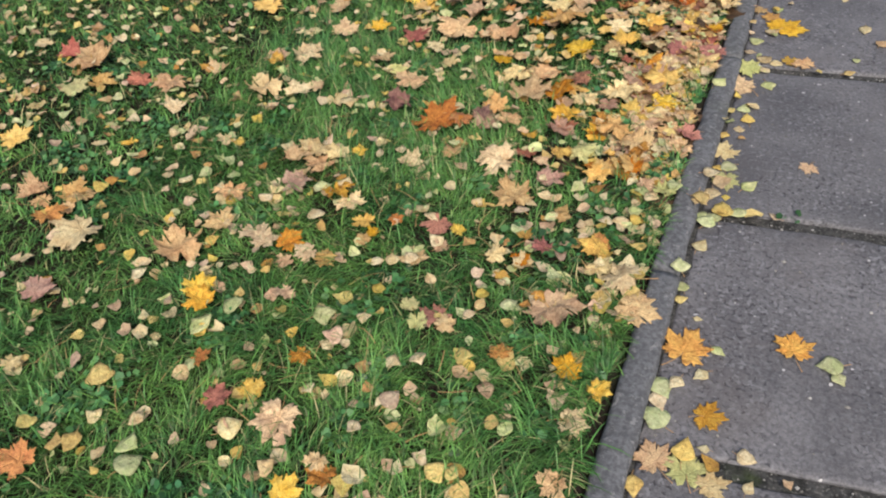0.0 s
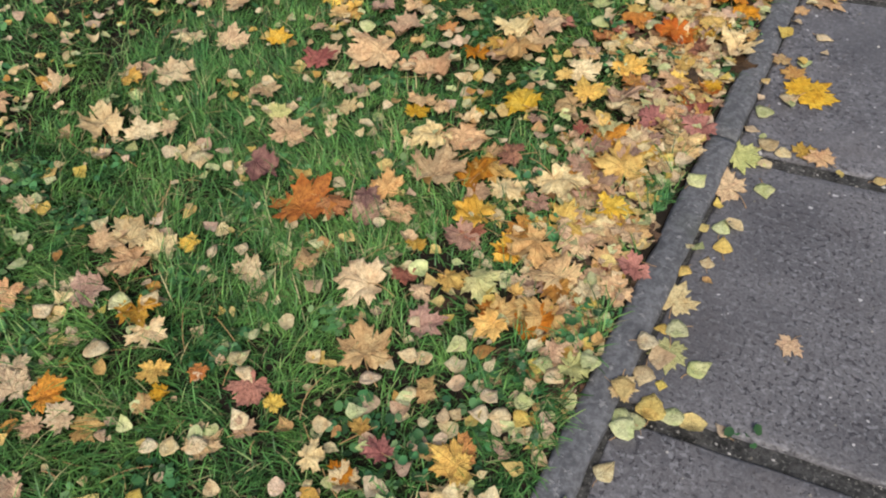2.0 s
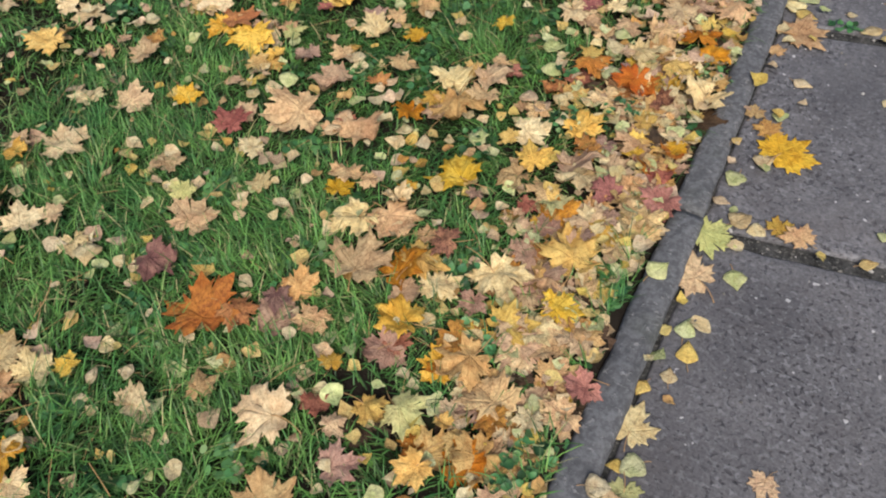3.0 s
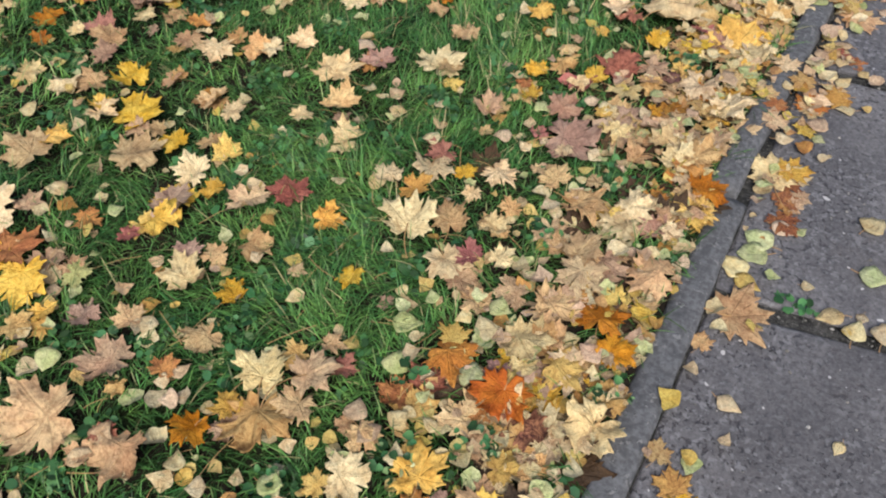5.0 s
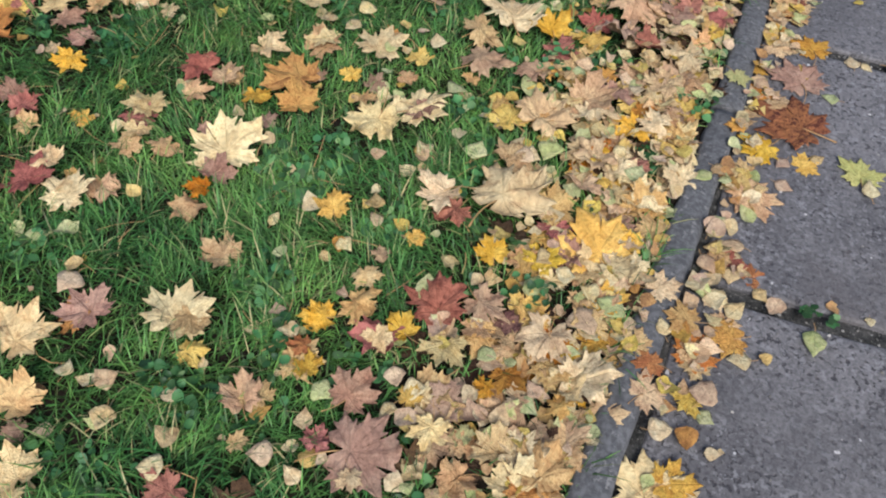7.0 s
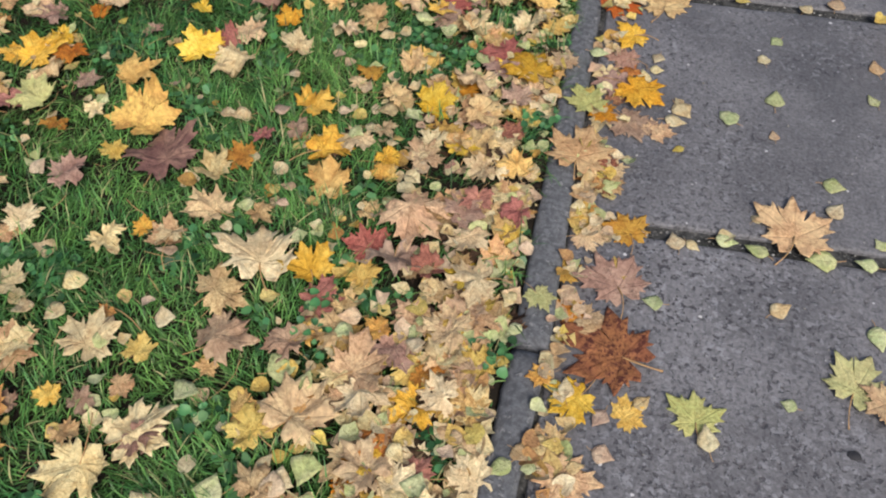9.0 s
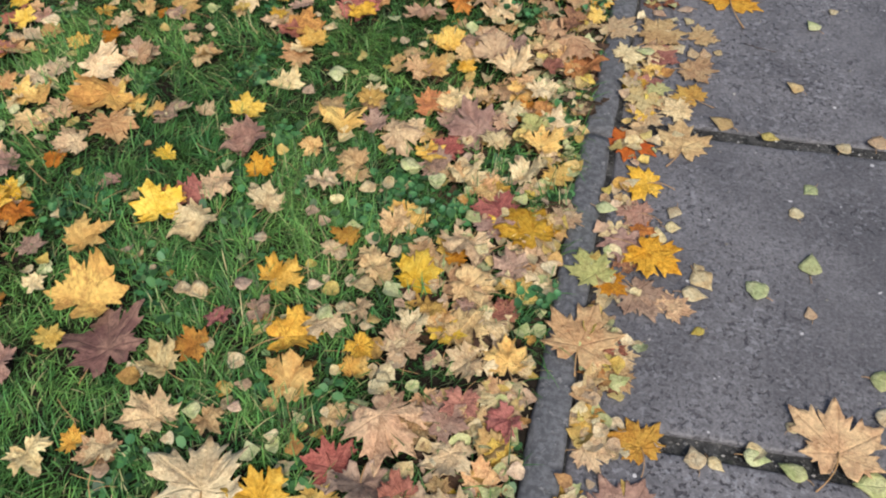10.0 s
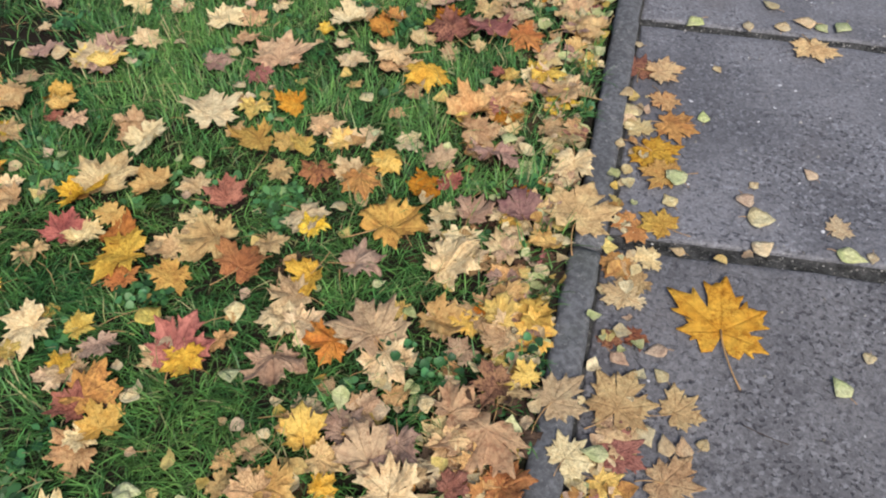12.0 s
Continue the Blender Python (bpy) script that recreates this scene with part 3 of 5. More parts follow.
maple(-0.867, 6.681, 29, 0.120, "r")
maple(-0.853, 6.529, 101, 0.173, "h")
maple(-0.738, 6.485, 354, 0.153, "o")
maple(-0.886, 6.397, 161, 0.112, "a")
maple(-0.692, 6.550, 235, 0.084, "h")
maple(-0.634, 6.648, 232, 0.129, "c")
maple(-0.611, 6.625, 339, 0.085, "y")
maple(-0.577, 6.472, 141, 0.114, "a")
maple(-0.595, 6.409, 110, 0.126, "t")
maple(-0.589, 6.338, 118, 0.110, "c")
maple(-0.559, 6.226, 203, 0.151, "m")
maple(-0.473, 6.313, 114, 0.120, "o")
maple(-0.390, 6.379, 41, 0.191, "t")
maple(-0.321, 6.298, 223, 0.142, "c")
maple(-0.238, 6.424, 248, 0.127, "h")
maple(-0.252, 6.594, 320, 0.161, "c")
maple(-0.464, 6.551, 305, 0.122, "m")
maple(-0.419, 6.691, 322, 0.197, "a")
maple(-0.646, 6.929, 109, 0.101, "y")
maple(-0.505, 6.885, 120, 0.106, "y")
maple(-0.666, 6.802, 196, 0.105, "b")
maple(-0.542, 6.801, 208, 0.118, "o")
maple(-0.233, 6.973, 178, 0.167, "m")
maple(-0.015, 6.982, 181, 0.137, "c")
maple(0.026, 6.838, 345, 0.195, "t")
maple(-0.126, 6.801, 28, 0.129, "p")
maple(-0.236, 6.774, 342, 0.114, "m")
maple(-0.048, 6.715, 62, 0.097, "y")
maple(-0.096, 6.522, 279, 0.117, "h")
maple(-0.113, 6.478, 355, 0.103, "y")
maple(-0.033, 6.497, 296, 0.103, "a")
maple(-0.106, 6.410, 115, 0.101, "h")
maple(-0.449, 6.104, 21, 0.114, "y")
maple(-0.312, 6.087, 38, 0.140, "t")
maple(-0.252, 6.101, 185, 0.128, "m")
maple(-0.154, 6.228, 331, 0.120, "h")
maple(-0.090, 6.153, 164, 0.187, "h")
maple(-0.096, 6.296, 106, 0.109, "b")
maple(0.047, 6.304, 322, 0.134, "t")
maple(-0.031, 6.340, 51, 0.074, "y")
maple(-0.371, 6.001, 328, 0.069, "y")
maple(-0.244, 6.032, 11, 0.138, "c")
maple(-0.127, 6.060, 325, 0.080, "r")
maple(-0.020, 6.086, 289, 0.115, "o")
maple(0.179, 6.341, 340, 0.163, "t")
maple(0.087, 6.184, 327, 0.106, "c")
maple(0.190, 6.225, 303, 0.116, "r")
maple(0.303, 6.350, 314, 0.108, "h")
maple(0.295, 6.177, 269, 0.134, "t")
maple(0.164, 6.145, 248, 0.083, "y")
maple(0.380, 6.605, 1, 0.235, "a")
maple(0.145, 6.622, 64, 0.096, "c")
maple(0.130, 6.705, 156, 0.098, "o")
maple(0.221, 6.867, 57, 0.111, "a")
maple(0.665, 6.955, 306, 0.080, "c")
maple(-1.609, 6.887, 163, 0.131, "h")
maple(-1.141, 6.189, 142, 0.144, "c")
maple(-1.404, 6.530, 122, 0.099, "t")
maple(-1.143, 6.128, 93, 0.071, "y")
maple(-1.520, 6.587, 8, 0.166, "y")
maple(-1.271, 6.169, 218, 0.095, "c")
maple(0.129, 6.075, 350, 0.117, "a")
maple(0.273, 6.061, 49, 0.111, "a")
maple(0.147, 6.006, 180, 0.114, "c")
maple(0.187, 6.050, 206, 0.077, "g")
maple(-1.860, 6.479, 232, 0.104, "y")
maple(-1.733, 6.408, 306, 0.221, "c")
maple(-1.596, 6.346, 334, 0.158, "t")
maple(-1.464, 6.259, 299, 0.169, "c")
maple(-1.719, 6.257, 172, 0.116, "t")
maple(-1.732, 6.139, 71, 0.189, "c")
# maple leaves, 5 to 6 m along the path
maple(-1.432, 5.176, 346, 0.174, "y")
maple(-1.344, 5.173, 205, 0.107, "o")
maple(-1.359, 5.005, 62, 0.138, "g")
maple(0.627, 5.040, 358, 0.195, "t")
maple(-1.036, 5.011, 344, 0.207, "a")
maple(-1.131, 5.153, 319, 0.131, "y")
maple(-0.992, 5.321, 198, 0.101, "o")
maple(-1.005, 5.281, 38, 0.144, "y")
maple(-0.894, 5.247, 148, 0.153, "c")
maple(-0.745, 5.365, 14, 0.110, "c")
maple(-0.809, 5.474, 26, 0.086, "a")
maple(-0.894, 5.389, 312, 0.115, "t")
maple(-1.530, 5.604, 284, 0.124, "a")
maple(-1.430, 5.761, 298, 0.178, "c")
maple(-1.370, 5.633, 123, 0.222, "a")
maple(-1.273, 5.528, 221, 0.147, "h")
maple(-1.343, 5.841, 281, 0.124, "t")
maple(-0.627, 5.457, 205, 0.103, "c")
maple(-0.578, 5.549, 81, 0.105, "t")
maple(-0.116, 5.614, 321, 0.109, "c")
maple(-0.274, 5.554, 203, 0.128, "c")
maple(-0.622, 5.153, 333, 0.121, "y")
maple(-0.716, 5.007, 165, 0.076, "r")
maple(-0.633, 5.048, 283, 0.075, "m")
maple(-0.531, 5.000, 298, 0.145, "a")
maple(-0.377, 5.005, 241, 0.082, "a")
maple(-0.300, 5.036, 41, 0.111, "t")
maple(-0.312, 5.231, 353, 0.123, "y")
maple(-0.412, 5.236, 319, 0.100, "h")
maple(-0.509, 5.306, 14, 0.090, "a")
maple(-0.536, 5.257, 86, 0.058, "c")
maple(-0.406, 5.372, 356, 0.097, "t")
maple(-0.230, 5.333, 152, 0.138, "t")
maple(-0.088, 5.426, 42, 0.166, "a")
maple(0.002, 5.488, 60, 0.091, "t")
maple(-0.104, 5.298, 87, 0.110, "m")
maple(-0.171, 5.226, 268, 0.133, "h")
maple(-0.092, 5.169, 37, 0.071, "b")
maple(-0.168, 5.105, 328, 0.117, "h")
maple(-0.150, 5.017, 136, 0.103, "c")
maple(-0.063, 5.051, 16, 0.109, "y")
maple(-0.287, 5.099, 349, 0.083, "c")
maple(-0.254, 5.143, 327, 0.071, "a")
maple(0.172, 5.672, 106, 0.133, "y")
maple(0.168, 5.567, 91, 0.108, "m")
maple(0.154, 5.457, 172, 0.124, "m")
maple(0.083, 5.344, 36, 0.124, "g")
maple(0.222, 5.426, 235, 0.143, "a")
maple(0.205, 5.304, 218, 0.137, "m")
maple(0.089, 5.150, 350, 0.187, "h")
maple(-0.505, 5.956, 114, 0.105, "t")
maple(-1.146, 5.878, 195, 0.101, "h")
maple(-0.376, 5.844, 90, 0.133, "c")
maple(-0.136, 5.942, 246, 0.116, "c")
maple(-0.117, 5.871, 291, 0.072, "o")
maple(-0.605, 5.810, 351, 0.100, "a")
maple(-0.707, 5.743, 196, 0.113, "t")
maple(-0.654, 5.677, 177, 0.159, "y")
maple(-0.560, 5.709, 308, 0.097, "m")
maple(-0.478, 5.677, 277, 0.130, "t")
maple(-0.445, 5.720, 205, 0.059, "c")
maple(-0.886, 5.558, 138, 0.165, "m")
maple(-0.704, 5.578, 102, 0.073, "h")
maple(-0.291, 5.752, 39, 0.176, "m")
maple(-0.219, 5.792, 291, 0.071, "t")
maple(-0.229, 5.711, 43, 0.092, "c")
maple(-0.127, 5.798, 269, 0.106, "g")
maple(-0.103, 5.730, 10, 0.127, "y")
maple(-0.202, 5.847, 196, 0.072, "c")
maple(0.245, 5.984, 112, 0.102, "c")
maple(0.127, 5.817, 181, 0.145, "f")
maple(0.267, 5.858, 2, 0.172, "t")
# maple leaves, 4 to 5 m along the path
maple(-1.116, 4.221, 272, 0.119, "c")
maple(-1.015, 4.147, 90, 0.167, "a")
maple(-0.956, 4.071, 39, 0.117, "a")
maple(-1.048, 4.036, 225, 0.089, "a")
maple(-1.242, 4.068, 124, 0.133, "r")
maple(-1.161, 4.073, 25, 0.092, "t")
maple(-0.359, 4.011, 331, 0.217, "c")
maple(-0.063, 4.155, 324, 0.117, "c")
maple(-0.219, 4.118, 184, 0.095, "t")
maple(0.131, 4.049, 338, 0.081, "h")
maple(-1.137, 4.778, 312, 0.124, "m")
maple(-1.063, 4.871, 351, 0.078, "y")
maple(-0.134, 4.919, 183, 0.096, "r")
maple(-0.041, 4.905, 136, 0.088, "r")
maple(-0.058, 4.848, 125, 0.080, "h")
maple(-0.884, 4.658, 74, 0.064, "a")
maple(-0.945, 4.609, 243, 0.100, "c")
maple(-0.813, 4.658, 156, 0.077, "c")
maple(-0.754, 4.751, 70, 0.127, "t")
maple(-0.589, 4.653, 20, 0.213, "c")
maple(-0.472, 4.649, 38, 0.124, "y")
maple(-0.260, 4.834, 240, 0.188, "t")
maple(-0.208, 4.704, 107, 0.103, "r")
maple(-0.279, 4.695, 195, 0.142, "m")
maple(-0.129, 4.797, 180, 0.118, "c")
maple(-0.099, 4.682, 117, 0.139, "c")
maple(-0.632, 4.539, 314, 0.130, "t")
maple(-0.582, 4.433, 324, 0.151, "t")
maple(-0.861, 4.367, 358, 0.152, "c")
maple(-1.169, 4.624, 7, 0.106, "c")
maple(-1.112, 4.455, 72, 0.101, "c")
maple(-1.009, 4.317, 118, 0.109, "c")
maple(-0.747, 4.359, 355, 0.077, "y")
maple(-0.742, 4.273, 282, 0.063, "h")
maple(-0.276, 4.520, 122, 0.073, "a")
maple(-0.128, 4.555, 77, 0.122, "t")
maple(-0.054, 4.588, 243, 0.074, "h")
maple(-0.278, 4.422, 302, 0.155, "t")
maple(-0.257, 4.349, 197, 0.128, "c")
maple(-0.374, 4.309, 336, 0.176, "t")
maple(-0.455, 4.252, 47, 0.123, "y")
maple(-0.458, 4.441, 124, 0.098, "m")
maple(-0.666, 4.190, 318, 0.158, "c")
maple(-0.650, 4.170, 247, 0.097, "m")
maple(-0.744, 4.079, 174, 0.159, "c")
maple(-0.408, 4.146, 355, 0.091, "t")
maple(-0.115, 4.395, 84, 0.105, "c")
maple(-0.802, 4.152, 261, 0.075, "h")
maple(-0.877, 4.221, 30, 0.065, "y")
maple(-0.220, 4.225, 61, 0.136, "t")
maple(-0.112, 4.239, 328, 0.067, "r")
maple(0.232, 4.945, 30, 0.119, "a")
maple(0.107, 4.960, 77, 0.070, "h")
maple(0.142, 4.897, 273, 0.096, "t")
maple(0.213, 4.789, 33, 0.167, "m")
maple(0.055, 4.681, 216, 0.076, "g")
maple(0.220, 4.601, 69, 0.220, "b")
maple(0.102, 4.786, 303, 0.080, "a")
maple(0.157, 4.463, 133, 0.115, "y")
maple(0.411, 4.491, 3, 0.124, "g")
maple(0.747, 4.643, 332, 0.150, "g")
maple(0.789, 4.600, 123, 0.109, "t")
maple(0.084, 4.495, 105, 0.060, "a")
maple(0.115, 4.353, 312, 0.094, "t")
maple(0.170, 4.283, 217, 0.139, "t")
maple(-0.932, 4.896, 36, 0.224, "p")
maple(-0.789, 4.871, 49, 0.113, "c")
maple(-0.745, 4.924, 100, 0.094, "o")
maple(-0.500, 4.903, 4, 0.129, "y")
maple(-0.385, 4.953, 33, 0.058, "a")
maple(-1.309, 4.699, 224, 0.084, "c")
maple(-1.522, 4.260, 0, 0.136, "t")
# maple leaves, 3 to 4 m along the path
maple(-1.028, 3.862, 32, 0.196, "c")
maple(-1.275, 3.899, 57, 0.113, "c")
maple(-1.542, 3.939, 190, 0.098, "y")
maple(-1.374, 3.583, 61, 0.130, "r")
maple(-1.363, 3.646, 98, 0.088, "c")
maple(-1.264, 3.590, 14, 0.133, "c")
maple(-1.187, 3.628, 256, 0.083, "t")
maple(-0.999, 3.655, 164, 0.099, "h")
maple(-1.013, 3.721, 116, 0.067, "o")
maple(-1.151, 3.790, 171, 0.085, "t")
maple(-0.716, 3.810, 27, 0.090, "y")
maple(-0.516, 3.944, 139, 0.131, "c")
maple(-0.461, 3.897, 152, 0.102, "r")
maple(-0.145, 3.959, 42, 0.180, "y")
maple(-0.048, 3.937, 68, 0.076, "c")
maple(-0.346, 3.846, 39, 0.087, "y")
maple(-1.039, 3.359, 75, 0.125, "m")
maple(-0.869, 3.431, 8, 0.157, "c")
maple(-0.825, 3.415, 218, 0.095, "h")
maple(-0.789, 3.361, 294, 0.070, "y")
maple(-1.118, 3.264, 7, 0.164, "c")
maple(-1.025, 3.147, 6, 0.121, "h")
maple(-0.935, 3.034, 53, 0.105, "c")
maple(-0.653, 3.324, 30, 0.101, "t")
maple(-0.608, 3.531, 114, 0.093, "y")
maple(-0.537, 3.594, 259, 0.106, "h")
maple(-0.441, 3.580, 58, 0.081, "y")
maple(-0.400, 3.674, 24, 0.136, "r")
maple(-0.304, 3.704, 254, 0.106, "t")
maple(-0.242, 3.688, 244, 0.070, "p")
maple(-0.165, 3.679, 173, 0.128, "c")
maple(-0.097, 3.755, 196, 0.084, "t")
maple(-0.060, 3.630, 294, 0.138, "c")
maple(-0.094, 3.554, 79, 0.067, "y")
maple(-0.467, 3.416, 351, 0.111, "m")
maple(-0.392, 3.314, 287, 0.171, "m")
maple(-0.299, 3.398, 186, 0.086, "c")
maple(-0.183, 3.420, 80, 0.097, "c")
maple(-0.239, 3.419, 233, 0.054, "g")
maple(-0.078, 3.420, 351, 0.130, "h")
maple(-0.226, 3.331, 142, 0.095, "t")
maple(-0.391, 3.256, 207, 0.053, "c")
maple(-0.607, 3.460, 116, 0.057, "o")
maple(-0.558, 3.663, 227, 0.072, "c")
maple(-0.571, 3.428, 21, 0.068, "a")
maple(-0.241, 3.526, 107, 0.056, "a")
maple(-0.363, 3.450, 348, 0.055, "y")
maple(0.060, 3.658, 315, 0.093, "t")
maple(0.045, 3.719, 110, 0.071, "o")
maple(0.028, 3.915, 309, 0.089, "c")
maple(0.185, 3.864, 112, 0.102, "a")
maple(0.126, 3.799, 268, 0.075, "t")
maple(0.139, 3.685, 150, 0.072, "y")
maple(0.085, 3.855, 91, 0.087, "h")
maple(0.010, 3.761, 3, 0.072, "t")
maple(0.103, 3.480, 14, 0.158, "c")
maple(0.152, 3.502, 295, 0.103, "a")
maple(-1.087, 3.041, 323, 0.083, "c")
maple(-1.286, 3.327, 346, 0.101, "c")
maple(-1.494, 3.157, 206, 0.136, "c")
maple(-0.666, 3.027, 205, 0.123, "c")
maple(-0.587, 3.065, 19, 0.067, "a")
maple(-0.501, 3.100, 245, 0.109, "c")
maple(-0.428, 3.004, 125, 0.070, "h")
maple(-0.533, 3.002, 185, 0.060, "c")
maple(-0.377, 3.161, 50, 0.097, "t")
maple(-0.270, 3.107, 279, 0.142, "h")
maple(-0.156, 3.156, 303, 0.119, "c")
maple(-0.066, 3.266, 237, 0.073, "h")
maple(-0.017, 3.239, 252, 0.061, "a")
maple(-0.053, 3.120, 160, 0.070, "c")
maple(-1.684, 3.525, 138, 0.108, "o")
maple(-1.575, 3.617, 289, 0.160, "t")
maple(-1.677, 3.649, 156, 0.129, "c")
maple(-1.778, 3.444, 59, 0.145, "m")
maple(-1.922, 3.362, 117, 0.131, "h")
maple(-1.810, 3.310, 45, 0.126, "t")
maple(-1.867, 3.255, 327, 0.109, "m")
maple(-1.872, 3.074, 345, 0.124, "r")
maple(-1.810, 3.046, 43, 0.121, "t")
maple(-1.631, 3.239, 216, 0.084, "o")
maple(-1.350, 3.244, 147, 0.093, "c")
maple(-1.595, 3.100, 43, 0.065, "h")
maple(-2.299, 3.424, 89, 0.147, "r")
maple(-2.128, 3.522, 270, 0.142, "y")
maple(-1.973, 3.481, 1, 0.116, "h")
maple(-2.293, 3.334, 68, 0.124, "t")
maple(-2.057, 3.172, 158, 0.114, "o")
maple(-1.810, 3.955, 335, 0.201, "o")
maple(-1.946, 3.911, 99, 0.101, "y")
maple(-2.024, 3.767, 258, 0.139, "t")
# maple leaves, 2 to 3 m along the path
maple(-1.623, 2.642, 310, 0.103, "y")
maple(-1.647, 2.566, 84, 0.146, "t")
maple(-0.867, 2.467, 61, 0.080, "a")
maple(-0.654, 2.633, 185, 0.079, "y")
maple(-0.061, 2.972, 97, 0.148, "h")
maple(-0.188, 2.892, 197, 0.132, "t")
maple(-0.210, 2.798, 345, 0.128, "h")
maple(-0.107, 2.812, 2, 0.115, "o")
maple(-0.223, 2.679, 282, 0.136, "c")
maple(-0.125, 2.653, 295, 0.116, "y")
maple(-0.047, 2.745, 319, 0.100, "o")
maple(-0.337, 2.558, 267, 0.133, "o")
maple(-0.530, 2.427, 291, 0.073, "r")
maple(-0.243, 2.572, 187, 0.072, "p")
maple(-0.211, 2.521, 180, 0.142, "f")
maple(-0.136, 2.484, 202, 0.116, "b")
maple(-0.028, 2.545, 153, 0.152, "c")
maple(-0.676, 2.345, 20, 0.148, "c")
maple(-0.580, 2.384, 313, 0.122, "t")
maple(-0.611, 2.232, 205, 0.167, "h")
maple(-0.694, 2.237, 72, 0.073, "a")
maple(-0.565, 2.294, 182, 0.107, "t")
maple(-0.721, 2.156, 175, 0.097, "o")
maple(-1.013, 2.021, 128, 0.197, "t")
maple(-0.990, 2.186, 125, 0.145, "t")
maple(-0.280, 2.309, 31, 0.124, "y")
maple(-0.802, 2.042, 194, 0.147, "t")
maple(-0.874, 2.009, 224, 0.075, "h")
maple(-0.870, 2.066, 220, 0.063, "r")
maple(-0.844, 2.333, 165, 0.103, "h")
maple(-0.869, 2.245, 10, 0.077, "o")
maple(-1.120, 2.255, 83, 0.097, "m")
maple(-1.026, 2.299, 64, 0.081, "t")
maple(-1.317, 2.254, 210, 0.163, "y")
maple(-1.403, 2.322, 310, 0.154, "o")
maple(-1.209, 2.333, 287, 0.087, "g")
maple(-1.228, 2.160, 287, 0.086, "h")
maple(-0.392, 2.232, 294, 0.114, "c")
maple(-0.439, 2.187, 92, 0.063, "y")
maple(-0.138, 2.388, 303, 0.079, "a")
maple(-0.409, 2.317, 242, 0.081, "t")
maple(0.161, 2.988, 299, 0.171, "t")
maple(0.159, 2.532, 30, 0.083, "a")
maple(0.111, 2.586, 6, 0.066, "h")
maple(0.104, 2.879, 5, 0.059, "h")
maple(-0.505, 2.007, 59, 0.143, "y")
maple(-0.352, 2.143, 31, 0.105, "a")
maple(-0.251, 2.240, 93, 0.075, "o")
maple(-0.239, 2.165, 298, 0.134, "t")
maple(-0.371, 2.055, 143, 0.097, "t")
maple(-0.229, 2.108, 144, 0.120, "c")
maple(-0.132, 2.264, 220, 0.061, "y")
maple(-0.141, 2.105, 84, 0.094, "r")
maple(-0.098, 2.163, 3, 0.071, "h")
maple(-0.033, 2.327, 190, 0.062, "a")
maple(-0.070, 2.246, 180, 0.073, "h")
maple(-0.241, 2.021, 247, 0.082, "g")
maple(-0.166, 2.015, 86, 0.058, "c")
maple(-0.114, 2.026, 178, 0.069, "m")
maple(-0.027, 2.054, 172, 0.069, "t")
maple(0.118, 2.102, 263, 0.128, "g")
maple(0.222, 2.473, 327, 0.169, "a")
maple(0.261, 2.199, 316, 0.072, "a")
maple(0.305, 2.186, 57, 0.089, "t")
maple(-1.624, 2.941, 53, 0.145, "y")
maple(-1.582, 2.784, 276, 0.110, "c")
maple(-1.486, 2.828, 350, 0.168, "y")
maple(-1.378, 2.707, 318, 0.174, "t")
maple(-1.212, 2.718, 112, 0.124, "c")
maple(-1.178, 2.826, 49, 0.096, "y")
maple(-1.339, 2.974, 249, 0.118, "h")
maple(-1.263, 2.961, 306, 0.086, "c")
maple(-1.117, 2.694, 134, 0.080, "y")
maple(-1.163, 2.611, 252, 0.134, "m")
maple(-1.146, 2.548, 265, 0.126, "y")
maple(-0.941, 2.792, 47, 0.121, "r")
maple(-1.009, 2.702, 214, 0.129, "t")
maple(-0.800, 2.759, 308, 0.097, "a")
maple(-0.914, 2.982, 90, 0.078, "c")
maple(-0.761, 2.961, 78, 0.093, "c")
maple(-0.666, 2.950, 273, 0.097, "a")
maple(-0.630, 2.862, 13, 0.160, "c")
maple(-0.551, 2.910, 38, 0.123, "t")
maple(-0.434, 2.924, 258, 0.092, "c")
maple(-1.007, 2.457, 59, 0.114, "c")
maple(-0.899, 2.598, 263, 0.111, "h")
maple(-1.029, 2.507, 15, 0.089, "m")
maple(-0.777, 2.590, 353, 0.050, "c")
maple(-1.196, 2.482, 291, 0.067, "r")
maple(-0.481, 2.777, 226, 0.113, "c")
maple(-0.447, 2.822, 96, 0.079, "r")
maple(-0.374, 2.859, 329, 0.079, "c")
maple(-0.220, 2.968, 333, 0.113, "t")
maple(-1.776, 2.975, 106, 0.102, "m")
maple(-1.556, 2.377, 335, 0.171, "c")
maple(-1.580, 2.122, 294, 0.083, "o")
maple(-1.574, 2.054, 89, 0.116, "t")
# maple leaves, 1 to 2 m along the path
maple(-1.477, 1.050, 158, 0.078, "c")
maple(-1.535, 1.398, 46, 0.171, "c")
maple(-1.397, 1.405, 44, 0.115, "c")
maple(-1.344, 1.454, 120, 0.073, "t")
maple(-1.097, 1.659, 15, 0.079, "g")
maple(-1.016, 1.601, 13, 0.138, "t")
maple(-1.007, 1.448, 260, 0.126, "p")
maple(-0.832, 1.399, 35, 0.195, "o")
maple(-0.743, 1.413, 256, 0.096, "o")
maple(-1.148, 1.108, 18, 0.130, "c")
maple(-1.183, 1.054, 337, 0.102, "t")
maple(-1.100, 1.033, 152, 0.127, "t")
maple(-0.813, 1.151, 336, 0.092, "c")
maple(-0.712, 1.235, 37, 0.078, "t")
maple(-0.555, 1.238, 109, 0.144, "c")
maple(-0.496, 1.405, 31, 0.064, "y")
maple(-0.472, 1.304, 212, 0.075, "r")
